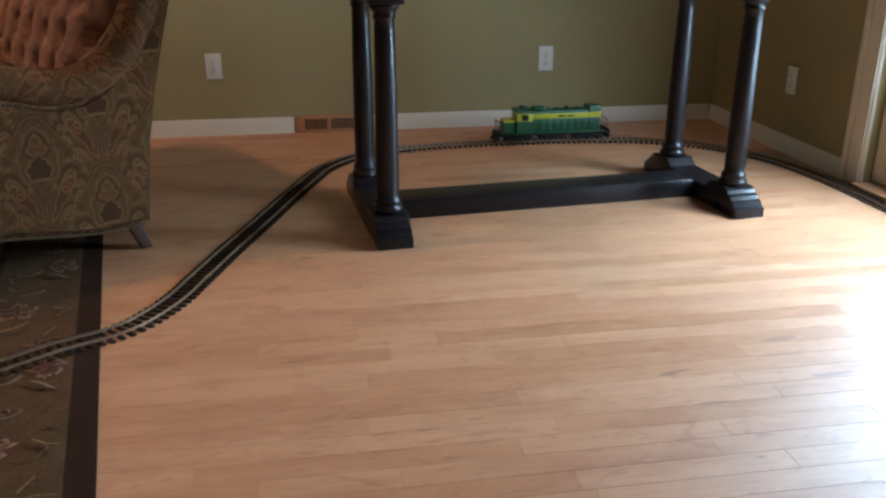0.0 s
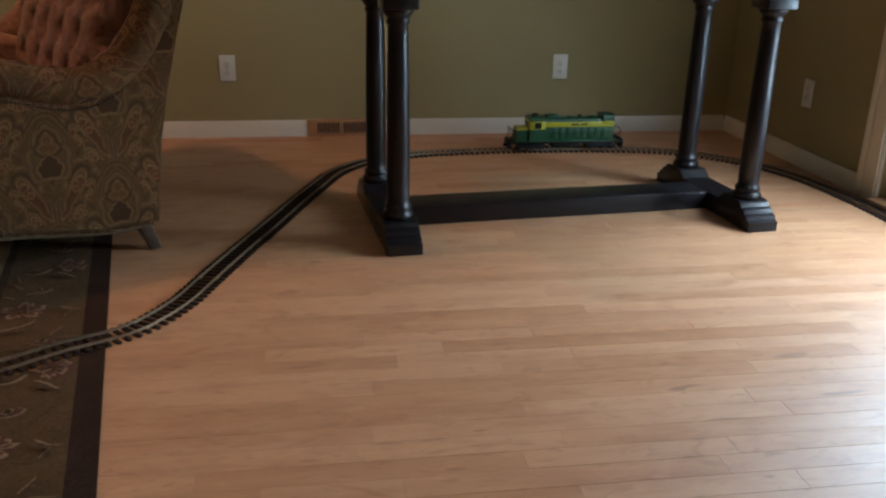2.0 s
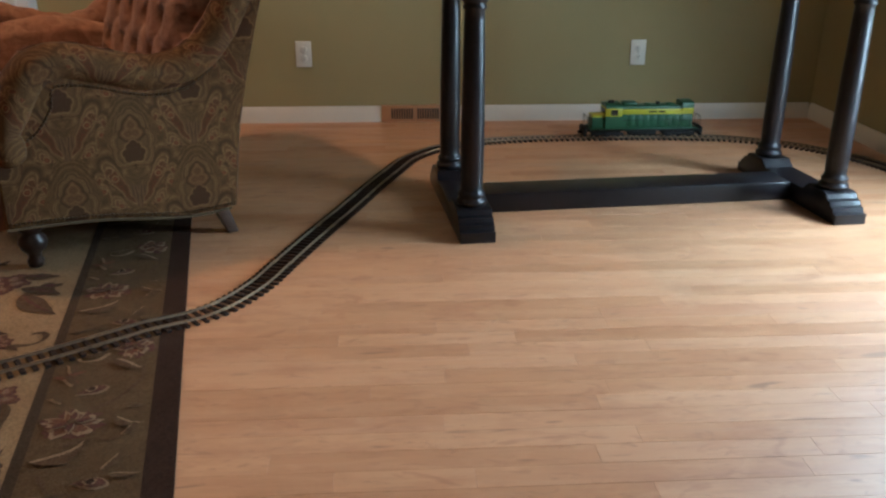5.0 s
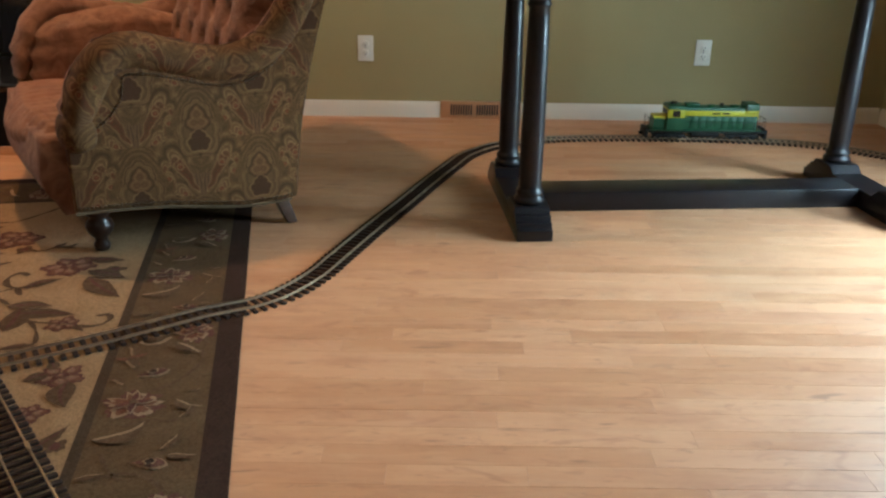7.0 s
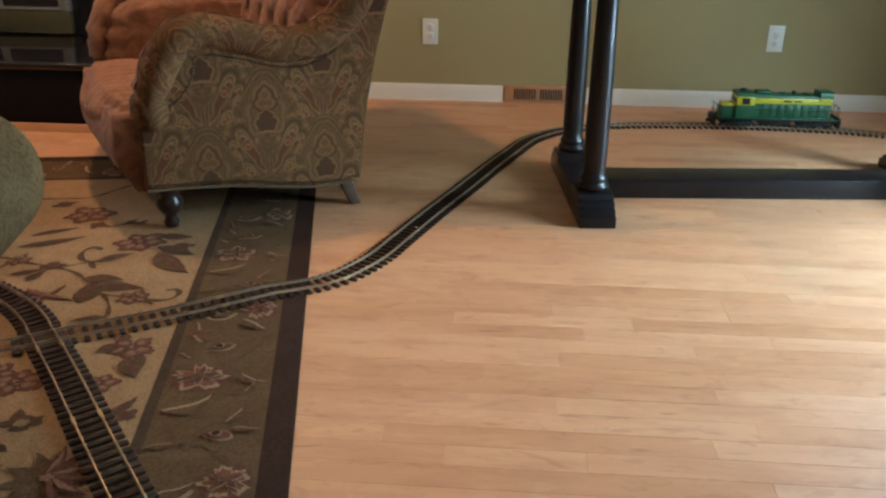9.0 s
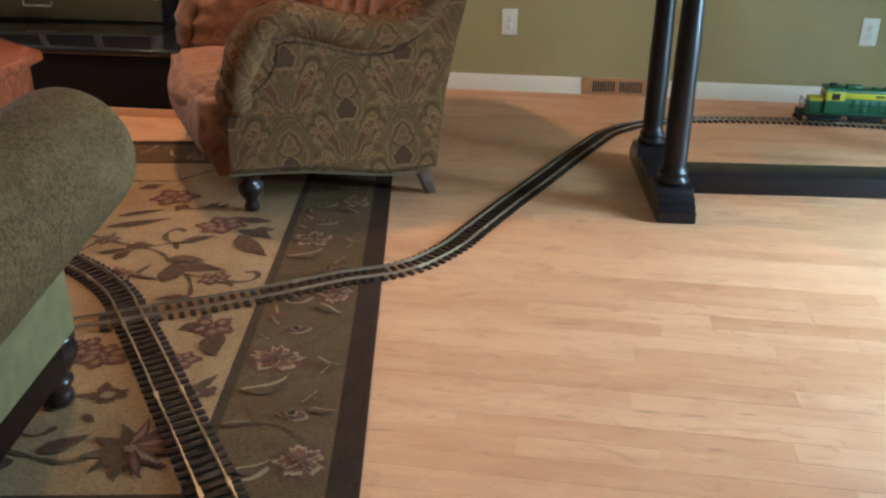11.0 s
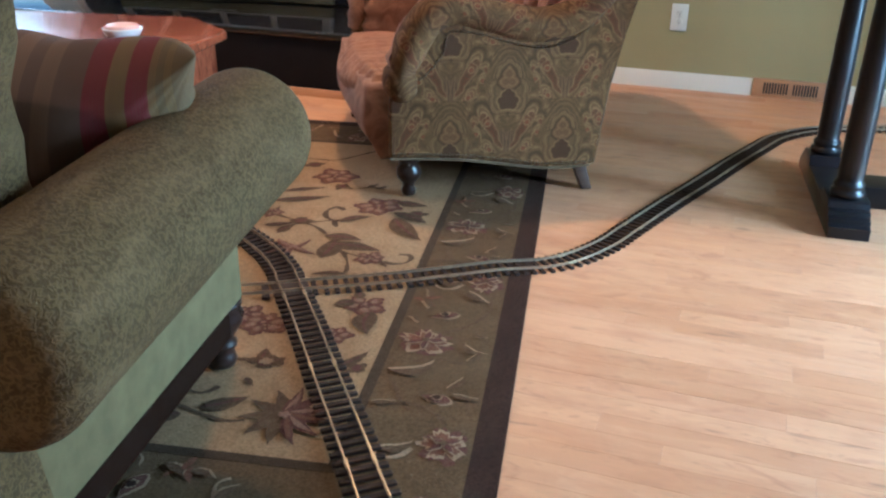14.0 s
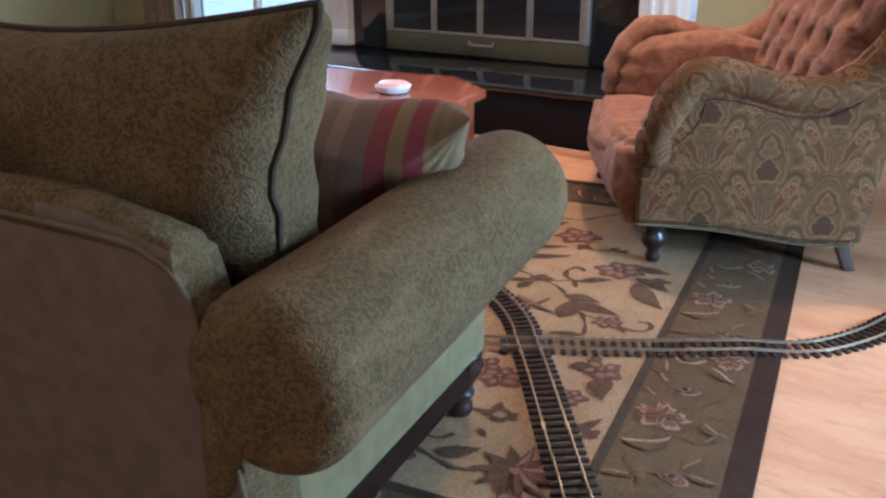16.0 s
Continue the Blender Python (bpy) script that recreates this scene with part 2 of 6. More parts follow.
    n.bump(n.math("ADD", n.math("MULTIPLY", grain, 0.35), n.noise(mp.outputs[0], 0.5, 1.0)), 0.12, 0.0012)
    return m


def wall_paint(name, base, dark):
    m = material(name, base, 0.75)
    n = Nodes(m)
    p = n.add("NewGeometry").outputs["Position"]
    n.color(n.mix(n.ramp(n.noise(p, 1.3, 4.0), (0.3, 0.0), (0.75, 1.0)), base, dark))
    n.bump(n.noise(p, 260, 2.0), 0.10, 0.001)
    return m


def white_paint(name="white_gloss_paint", base=(0.80, 0.79, 0.75)):
    m = material(name, base, 0.38)
    n = Nodes(m)
    p = n.add("NewGeometry").outputs["Position"]
    n.color(n.mix(n.math("MULTIPLY", n.noise(p, 7, 5.0), 0.35), base, tuple(c * 0.8 for c in base)))
    n.bump(n.noise(p, 90, 2.0), 0.06, 0.001)
    return m


def lacquer(name, base, rough=0.16, coat=0.4):
    m = material(name, base, rough, Coat_Weight=coat, Coat_Roughness=0.08, Specular_IOR_Level=0.28)
    n = Nodes(m)
    p = n.coords("Object", (1, 1, 6))
    n.color(n.mix(n.noise(p, 18, 4.0), base, tuple(c * 1.9 + 0.002 for c in base)))
    dust = n.noise(n.coords("Object"), 9, 4.0)
    n.rough(n.math("ADD", n.math("MULTIPLY", dust, 0.2), rough))
    n.bump(n.noise(n.coords("Object", (30, 30, 4)), 4, 3.0), 0.08, 0.001)
    return m


def plain(name, base, rough=0.5, metal=0.0, scale=60.0, vary=0.25, bump=0.1, **more):
    m = material(name, base, rough, metal, **more)
    n = Nodes(m)
    p = n.coords("Object")
    f = n.noise(p, scale, 4.0)
    g = n.noise(p, scale * 0.12, 3.0)
    both = n.math("MULTIPLY", n.math("ADD", f, g), vary)
    n.color(n.mix(both, base, tuple(c * 0.55 for c in base)))
    n.rough(n.math("ADD", n.math("MULTIPLY", g, 0.15), rough - 0.05))
    n.bump(f, bump, 0.001)
    return m


def velvet():
    m = material("rust_velvet", (0.40, 0.15, 0.07), 0.85, Sheen_Weight=0.12, Sheen_Roughness=0.45)
    m.node_tree.nodes["Principled BSDF"].inputs["Sheen Tint"].default_value = (1.0, 0.75, 0.58, 1)
    n = Nodes(m)
    p = n.coords("Object")
    nap = n.noise(p, 15, 4.0, 0.65, 1.2)
    fine = n.noise(p, 420, 2.0)
    shade = n.mix(n.ramp(nap, (0.35, 0.0), (0.68, 1.0)), (0.130, 0.052, 0.026), (0.275, 0.138, 0.078))
    n.color(n.mix(n.ramp(n.noise(p, 4.5, 3.0, 0.6), (0.40, 0.0), (0.70, 0.55)), shade, (0.25, 0.092, 0.042)))
    crease = n.noise(p, 22, 2.0, 0.5, 2.5)
    n.bump(n.math("ADD", n.math("ADD", n.math("MULTIPLY", fine, 0.4), nap), n.math("MULTIPLY", crease, 1.2)), 0.6, 0.006)
    return m


def chenille():
    m = material("olive_chenille", (0.2, 0.16, 0.085), 0.9, Specular_IOR_Level=0.12)
    n = Nodes(m)
    p = n.coords("Object")
    curl = n.math("FRACT", n.math("MULTIPLY", n.noise(p, 150, 0.8, 0.5, 0.6), 2.6))
    worm = n.ramp(n.math("ABSOLUTE", n.math("SUBTRACT", curl, 0.5)), (0.06, 1.0), (0.42, 0.0))
    fine = n.noise(p, 700, 2.0)
    patch = n.noise(p, 7, 4.0)
    rubbed = n.noise(p, 28, 3.0)
    high = n.mix(n.ramp(patch, (0.35, 0.0), (0.7, 1.0)), (0.091, 0.058, 0.022), (0.115, 0.075, 0.029))
    low = n.mix(n.ramp(rubbed, (0.35, 0.0), (0.7, 1.0)), (0.042, 0.025, 0.010), (0.060, 0.037, 0.015))
    col = n.mix(worm, low, high)
    brushed = n.ramp(n.noise(n.coords("Object", (9, 3, 9)), 1.6, 4.0, 0.65, 0.8), (0.50, 0.0), (0.74, 0.5))
    col = n.mix(brushed, col, (0.154, 0.102, 0.046))
    n.color(n.mix(n.math("MULTIPLY", fine, 0.5), col, (0.055, 0.034, 0.014)))
    n.bump(n.math("ADD", worm, n.math("MULTIPLY", fine, 0.35)), 0.42, 0.0025)
    return m


def woven(name, a, b, scale=500.0, rough=0.9):
    m = material(name, a, rough, Specular_IOR_Level=0.12)
    n = Nodes(m)
    p = n.coords("Object")
    n.color(n.mix(n.ramp(n.noise(p, 28, 5.0), (0.35, 0.0), (0.7, 1.0)), a, b))
    n.bump(n.math("ADD", n.noise(p, scale, 2.0), n.noise(p, 70, 2.0)), 0.35, 0.0015)
    return m


def paisley():
    """A half-dropped damask: dark shields under trefoil arches, with teardrop leaves fanned about a stem and echoed by outlines."""
    m = material("paisley_damask", (0.15, 0.11, 0.06), 0.85, Specular_IOR_Level=0.15)
    n = Nodes(m)
    tex = n.add("TexCoord")
    sep = n.add("SeparateXYZ")
    n.put(sep.inputs[0], tex.outputs["UV"])
    U, V = sep.outputs[0], sep.outputs[1]
    W, H = 0.335, 0.308

    def cell(du, dv):
        x = n.math("SUBTRACT", n.math("FRACT", n.math("ADD", n.math("DIVIDE", U, W), du)), 0.5)
        y = n.math("MULTIPLY", n.math("SUBTRACT", n.math("FRACT", n.math("ADD", n.math("DIVIDE", V, H), dv)), 0.5), H / W)
        x = n.math("ABSOLUTE", x)
        down = n.math("ADD", y, 0.16)
        far = n.math("ADD", n.math("MULTIPLY", x, n.math("MULTIPLY", x, 3.0)), n.math("MULTIPLY", down, n.math("MULTIPLY", down, 1.15)))
        return x, y, far

    xa, ya, fa = cell(0.0, 0.0)
    xb, yb, fb = cell(0.5, 0.5)
    first = n.math("LESS_THAN", fa, fb)
    pick = lambda p, q: n.math("ADD", n.math("MULTIPLY", first, p), n.math("MULTIPLY", n.math("SUBTRACT", 1.0, first), q))
    x0, y0 = pick(xa, xb), pick(ya, yb)
    flat = n.add("CombineXYZ")
    n.put(flat.inputs[0], x0)
    n.put(flat.inputs[1], y0)
    wob = n.add("TexNoise")
    n.put(wob.inputs["Vector"], flat.outputs[0])
    wob.inputs["Scale"].default_value, wob.inputs["Detail"].default_value = 9.0, 1.0
    wsep = n.add("SeparateColor")
    n.put(wsep.inputs[0], wob.outputs[1])
    x = n.math("ADD", x0, n.math("MULTIPLY", n.math("SUBTRACT", wsep.outputs[0], 0.5), 0.05))
    y = n.math("ADD", y0, n.math("MULTIPLY", n.math("SUBTRACT", wsep.outputs[1], 0.5), 0.06))
    bent = n.add("CombineXYZ")
    n.put(bent.inputs[0], x)
    n.put(bent.inputs[1], y)

    def disc(where, cx, cy, r):
        d = n.add("VectorMath", operation="DISTANCE")
        n.put(d.inputs[0], where)
        d.inputs[1].default_value = (cx, cy, 0)
        return n.math("SUBTRACT", d.outputs["Value"], r)

    def nearest(*ds):
        out = ds[0]
        for d in ds[1:]:
            out = n.math("MINIMUM", out, d)
        return out

    def leaf(cx, cy, rx, ry, turn):
        """A teardrop, broad at its outer end; returns its distance and the place of its eye."""
        c, s = math.cos(turn), math.sin(turn)
        dx, dy = n.math("SUBTRACT", x, cx), n.math("SUBTRACT", y, cy)
        a = n.math("DIVIDE", n.math("ADD", n.math("MULTIPLY", dx, c), n.math("MULTIPLY", dy, s)), rx)
        b = n.math("DIVIDE", n.math("SUBTRACT", n.math("MULTIPLY", dy, c), n.math("MULTIPLY", dx, s)), ry)
        b = n.math("MULTIPLY", b, n.math("SUBTRACT", 1.25, n.math("MULTIPLY", a, 0.55)))
        e = n.math("SQRT", n.math("ADD", n.math("MULTIPLY", a, a), n.math("MULTIPLY", b, b)))
        return n.math("MULTIPLY", n.math("SUBTRACT", e, 1.0), ry), disc(bent.outputs[0], cx + 0.42 * rx * c, cy + 0.42 * rx * s, 0.018)

    def line(d, at, width, strength):
        off = n.math("DIVIDE", n.math("ABSOLUTE", n.math("SUBTRACT", d, at)), width)
        return n.math("MULTIPLY", n.math("SUBTRACT", 1.0, n.math("MINIMUM", off, 1.0)), strength)

    def inside(d, strength=1.0, soft=0.008):
        return n.math("MULTIPLY", n.math("MINIMUM", n.math("MAXIMUM", n.math("DIVIDE", n.math("SUBTRACT", 0.0, d), soft), 0.0), 1.0), strength)

    cream, tan, brown, dark, rust, moss = (0.265, 0.142, 0.056), (0.128, 0.059, 0.021), (0.041, 0.017, 0.008), (0.052, 0.021, 0.009), (0.136, 0.031, 0.011), (0.113, 0.059, 0.021)
    big = n.noise(n.coords("UV"), 6, 3.0)
    col = n.mix(n.ramp(big, (0.3, 0.0), (0.7, 1.0)), (0.079, 0.038, 0.012), (0.104, 0.052, 0.016))
    # thin curls between the motifs
    for scale, strength, shade in ((7.0, 0.38, brown), (14.0, 0.30, cream), (22.0, 0.42, brown), (31.0, 0.25, cream)):
        curl = n.noise(flat.outputs[0], scale, 0.5, 0.4, 1.8)
        wave = n.math("ABSOLUTE", n.math("SUBTRACT", n.math("FRACT", n.math("MULTIPLY", curl, 6.0)), 0.5))
        col = n.mix(n.math("MULTIPLY", n.ramp(wave, (0.03, 1.0), (0.12, 0.0)), strength), col, shade)
    upper, lower, outer = leaf(0.130, -0.270, 0.205, 0.048, 1.06), leaf(0.110, -0.475, 0.135, 0.046, 0.84), leaf(0.262, -0.330, 0.098, 0.042, 1.15)
    hook, bud = leaf(0.230, -0.150, 0.060, 0.030, 2.5), leaf(0.310, -0.200, 0.050, 0.026, 2.0)
    leaves = [outer, lower, upper, hook, bud]
    arch = nearest(disc(bent.outputs[0], 0.0, 0.215, 0.060), disc(bent.outputs[0], 0.030, 0.150, 0.062), disc(bent.outputs[0], 0.0, 0.262, 0.030))
    frame_shape = nearest(disc(bent.outputs[0], 0.0, 0.22, 0.098), disc(bent.outputs[0], 0.0, 0.295, 0.040), disc(bent.outputs[0], 0.075, 0.080, 0.082), disc(bent.outputs[0], 0.070, -0.020, 0.088))
    near = nearest(frame_shape, *[d for d, _ in leaves])
    broken = n.ramp(n.noise(flat.outputs[0], 15, 2.0), (0.34, 0.25), (0.56, 1.0))
    # the ground lightens round the motifs, which are echoed by cream and brown outlines
    col = n.mix(n.math("MULTIPLY", n.ramp(near, (0.0, 1.0), (0.11, 0.0)), 0.55), col, moss)
    for at, width, strength, shade in ((0.006, 0.0045, 0.78, cream), (0.017, 0.007, 0.75, brown), (0.029, 0.0045, 0.5, cream), (0.040, 0.006, 0.5, brown)):
        col = n.mix(n.math("MULTIPLY", line(near, at, width, strength), broken), col, shade)
    for freq, strength, shade in ((27.0, 0.42, brown), (27.0, 0.30, cream)):
        phase = n.math("FRACT", n.math("ADD", n.math("MULTIPLY", near, freq), 0.25 if shade == brown else 0.75))
        ripple = n.ramp(n.math("ABSOLUTE", n.math("SUBTRACT", phase, 0.5)), (0.06, 1.0), (0.20, 0.0))
        col = n.mix(n.math("MULTIPLY", n.math("MULTIPLY", ripple, strength), n.math("MULTIPLY", broken, n.math("GREATER_THAN", near, 0.05))), col, shade)
    # a plume of stems below the shield
    lift = n.math("ADD", y, 0.62)
    stem = n.math("SUBTRACT", n.math("ABSOLUTE", x), n.math("ADD", 0.024, n.math("MULTIPLY", lift, 0.13)))
    low = n.math("MULTIPLY", n.math("LESS_THAN", y, -0.27), n.math("GREATER_THAN", y, -0.60))
    ribs = n.math("MULTIPLY", n.math("ADD", n.math("SINE", n.math("MULTIPLY", x, 260.0)), 1.0), 0.18)
    col = n.mix(n.math("MULTIPLY", inside(stem, 0.85, 0.02), low), col, (0.063, 0.028, 0.013))
    col = n.mix(n.math("MULTIPLY", n.math("MULTIPLY", inside(stem, 1.0, 0.02), low), ribs), col, cream)
    for k, (d, eye) in enumerate(leaves):
        col = n.mix(inside(d, 0.92, 0.006), col, (0.084, 0.030, 0.012) if k != 0 else (0.088, 0.046, 0.016))
        col = n.mix(line(d, -0.005, 0.005, 0.8), col, cream)
        col = n.mix(line(d, -0.019, 0.005, 0.6), col, tan)
        fleck = n.ramp(n.noise(flat.outputs[0], 46, 1.0, 0.5, 1.0), (0.54, 0.0), (0.62, 0.8))
        col = n.mix(n.math("MULTIPLY", inside(d, 1.0, 0.02), fleck), col, cream if k % 2 else rust)
        if k < 3:
            col = n.mix(inside(eye, 0.95, 0.006), col, rust)
            col = n.mix(line(eye, 0.006, 0.007, 0.85), col, cream)
            col = n.mix(line(eye, -0.018, 0.008, 0.8), col, cream)
    # the medallion: an ogee arch over a dark shield
    col = n.mix(inside(frame_shape, 0.75), col, (0.111, 0.059, 0.021))
    col = n.mix(line(frame_shape, -0.010, 0.006, 0.5), col, cream)
    col = n.mix(line(frame_shape, -0.030, 0.008, 0.5), col, brown)
    col = n.mix(inside(arch, 0.9), col, tan)
    col = n.mix(line(arch, 0.002, 0.014, 0.95), col, dark)
    col = n.mix(line(arch, -0.022, 0.006, 0.45), col, cream)
    col = n.mix(line(arch, -0.045, 0.008, 0.45), col, brown)
    shield = nearest(disc(flat.outputs[0], 0.0, 0.066, 0.026), disc(flat.outputs[0], 0.030, 0.040, 0.030), disc(flat.outputs[0], 0.060, -0.008, 0.032), disc(flat.outputs[0], 0.040, -0.048, 0.036), disc(flat.outputs[0], 0.0, -0.014, 0.066))
    col = n.mix(line(shield, 0.009, 0.007, 0.6), col, cream)
    col = n.mix(inside(shield, 1.0, 0.005), col, dark)
    for at in (-0.020, -0.040, -0.058):
        col = n.mix(line(shield, at, 0.007, 0.40), col, (0.079, 0.037, 0.016))
    tip = disc(flat.outputs[0], 0.0, -0.118, 0.016)
    col = n.mix(inside(tip, 0.9), col, dark)
    weave = n.noise(tex.outputs["UV"], 620, 2.0)
    wear = n.noise(tex.outputs["UV"], 60, 3.0)
    col = n.mix(n.math("MULTIPLY", n.ramp(weave, (0.35, 0.0), (0.75, 0.95)), n.math("ADD", wear, 0.15)), col, (0.047, 0.023, 0.009))
    n.color(col)
    n.bump(n.math("ADD", weave, n.math("MULTIPLY", wear, 1.5)), 0.3, 0.0015)
    return m


def pile(name, a, b, worn=0.0):
    m = material(name, a, 0.95, Specular_IOR_Level=0.08)
    n = Nodes(m)
    p = n.add("NewGeometry").outputs["Position"]
    patch = n.noise(p, 11, 4.0)
    tuft = n.noise(p, 210, 4.0, 0.75)
    col = n.mix(n.ramp(patch, (0.3, 0.0), (0.75, 1.0)), a, b)
    if worn:                             # strands of the ground show through
        col = n.mix(n.math("MULTIPLY", n.ramp(n.noise(p, 75, 3.0, 0.7), (0.44, 0.0), (0.62, 1.0)), worn), col, (0.165, 0.110, 0.060))
    n.color(n.mix(n.ramp(tuft, (0.38, 0.0), (0.66, 0.75)), col, tuple(c * 0.45 for c in a)))
    n.bump(tuft, 0.8, 0.004)
    return m


def striped():
    m = material("striped_cotton", (0.3, 0.2, 0.12), 0.9, Specular_IOR_Level=0.12)
    n = Nodes(m)
    sep = n.add("SeparateXYZ")
    p = n.coords("Object")
    n.put(sep.inputs[0], p)
    t = n.math("ADD", n.math("MULTIPLY", sep.outputs[0], 1 / 0.43), 0.5)
    ramp = n.add("ValToRGB")
    n.put(ramp.inputs[0], t)
    ramp.color_ramp.interpolation = "CONSTANT"
    tan, mauve, red, gold, olive = (0.140, 0.080, 0.046), (0.096, 0.056, 0.036), (0.130, 0.016, 0.022), (0.140, 0.089, 0.034), (0.110, 0.074, 0.034)
    stops = [(0.0, tan), (0.14, mauve), (0.27, tan), (0.36, mauve), (0.44, tan), (0.50, mauve), (0.545, tan), (0.60, mauve), (0.69, red), (0.76, gold), (0.82, red), (0.885, gold), (0.91, olive), (0.93, gold), (0.955, olive)]
    while len(ramp.color_ramp.elements) < len(stops):
        ramp.color_ramp.elements.new(0.5)
    for e, (at, c) in zip(ramp.color_ramp.elements, stops):
        e.position, e.color = at, (*c, 1)
    fine = n.math("MULTIPLY", n.math("ADD", n.math("SINE", n.math("MULTIPLY", sep.outputs[0], 1500.0)), 1.0), 0.09)
    soft = n.noise(n.coords("Object", (30, 2, 2)), 3.0, 3.0)
    n.color(n.mix(n.math("ADD", fine, n.math("MULTIPLY", soft, 0.35)), ramp.outputs[0], (0.09, 0.053, 0.032)))
    n.bump(n.math("ADD", n.noise(p, 700, 2.0), n.noise(p, 25, 3.0)), 0.3, 0.002)
    return m


def granite():
    m = material("black_granite", (0.012, 0.012, 0.014), 0.06, IOR=1.7)
    n = Nodes(m)
    p = n.coords("Object")
    n.color(n.mix(n.ramp(n.noise(p, 320, 2.0), (0.62, 0.0), (0.72, 1.0)), (0.010, 0.010, 0.012), (0.07, 0.07, 0.075)))
    n.rough(n.math("ADD", n.math("MULTIPLY", n.noise(p, 5, 3.0), 0.10), 0.03))
    return m


def red_wood():
    m = material("red_cherry_wood", (0.25, 0.07, 0.03), 0.25, Coat_Weight=0.4)
    n = Nodes(m)
    g = n.noise(n.coords("Object", (2, 26, 8)), 3, 5.0, 0.6, 1.0)
    n.color(n.mix(n.ramp(g, (0.35, 0.0), (0.7, 1.0)), (0.30, 0.085, 0.035), (0.13, 0.03, 0.014)))
    n.bump(g, 0.08, 0.001)
    return m


def glass_pane(name, tint=(0.9, 0.95, 0.95)):
    return material(name, tint, 0.02, Transmission_Weight=1.0, IOR=1.45)


FLOOR_WOOD = wood_floor()
WALL = wall_paint("olive_wall_paint", (0.300, 0.243, 0.108), (0.275, 0.222, 0.098))
CEILING = wall_paint("ceiling_paint", (0.82, 0.80, 0.75), (0.78, 0.76, 0.70))
WHITE = white_paint()
BASE_WHITE = white_paint("cream_trim_paint", (0.66, 0.62, 0.52))
CASING = white_paint("almond_door_paint", (0.66, 0.59, 0.47))
BLACK_LACQUER = lacquer("black_lacquer", (0.006, 0.005, 0.006), 0.25, 0.12)
DARK_WOOD = lacquer("dark_turned_wood", (0.014, 0.007, 0.005), 0.2, 0.2)
LEG_WOOD = lacquer("walnut_leg", (0.045, 0.026, 0.018), 0.35, 0.2)
RAIL_WOOD = plain("dark_base_wood", (0.016, 0.008, 0.005), 0.85, 0.0, 40, 0.4, 0.1, Specular_IOR_Level=0.0)
PAISLEY = paisley()
VELVET = velvet()
CHENILLE = chenille()
SOFA_PLAIN = woven("sage_side_cloth", (0.098, 0.074, 0.032), (0.130, 0.099, 0.045))
SOFA_BACK = woven("brown_back_cloth", (0.088, 0.064, 0.046), (0.112, 0.083, 0.060))
WELT = woven("tan_welt_cord", (0.085, 0.057, 0.032), (0.11, 0.076, 0.043))
PIPING = woven("dark_piping", (0.034, 0.022, 0.013), (0.048, 0.032, 0.019))
STRIPES = striped()
RUG_FIELD = pile("cream_pile", (0.295, 0.180, 0.088), (0.355, 0.226, 0.116))
RUG_BORDER = pile("olive_pile", (0.100, 0.060, 0.028), (0.126, 0.078, 0.038))
RUG_EDGE = pile("dark_brown_pile", (0.037, 0.019, 0.012), (0.050, 0.027, 0.018))
RUG_GUARD = pile("umber_pile", (0.060, 0.037, 0.021), (0.075, 0.048, 0.028))
RUG_PALE = pile("pale_buff_pile", (0.285, 0.190, 0.112), (0.33, 0.226, 0.138))
RUG_RUST = pile("rust_pile", (0.165, 0.068, 0.038), (0.135, 0.057, 0.033), 0.4)
RUG_BROWN = pile("brown_pile", (0.104, 0.060, 0.031), (0.084, 0.048, 0.025), 0.4)
RUG_LIGHT = pile("beige_pile", (0.26, 0.165, 0.090), (0.31, 0.205, 0.118), 0.15)
RUG_PINK = pile("faded_rose_pile", (0.235, 0.125, 0.082), (0.275, 0.155, 0.105), 0.3)
RUG_WINE = pile("wine_pile", (0.118, 0.046, 0.034), (0.098, 0.042, 0.032), 0.35)
NAIL = plain("bronze_nail", (0.10, 0.06, 0.03), 0.35, 0.9, 200, 0.3)
TIE = plain("brown_tie_plastic", (0.034, 0.019, 0.013), 0.6, 0.0, 120, 0.4, 0.2, Specular_IOR_Level=0.15)
RAIL = plain("worn_brass_rail", (0.40, 0.31, 0.21), 0.44, 1.0, 30, 0.25, 0.03)
JOINER = plain("bright_joiner_brass", (0.55, 0.45, 0.30), 0.38, 1.0, 90, 0.3)
LOCO_GREEN = plain("green_loco_paint", (0.006, 0.070, 0.022), 0.38, 0.0, 60, 0.3, 0.03)
LOCO_YELLOW = plain("yellow_loco_paint", (0.44, 0.42, 0.02), 0.35, 0.0, 60, 0.15, 0.03)
LOCO_BLACK = plain("black_loco_plastic", (0.008, 0.008, 0.007), 0.55, 0.0, 80, 0.3, 0.05, Specular_IOR_Level=0.25)
LOCO_STEEL = plain("steel_wheel", (0.30, 0.29, 0.28), 0.3, 1.0, 90, 0.3)
DARK_GLASS = material("dark_window", (0.01, 0.012, 0.012), 0.08)
OUTLET_WHITE = plain("ivory_plastic", (0.68, 0.66, 0.58), 0.35, 0.0, 30, 0.12, 0.03)
SLOT_BLACK = plain("slot_dark", (0.012, 0.010, 0.008), 0.7)
VENT_WOOD = plain("vent_wood", (0.44, 0.215, 0.095), 0.45, 0.0, 40, 0.35, 0.15)
GRANITE = granite()
HEARTH_BLACK = plain("dull_black_slate", (0.009, 0.009, 0.012), 0.6, 0.0, 50, 0.4, 0.15, Specular_IOR_Level=0.12)
BRASS = plain("aged_nickel_frame", (0.42, 0.42, 0.39), 0.3, 0.4, 40, 0.4)
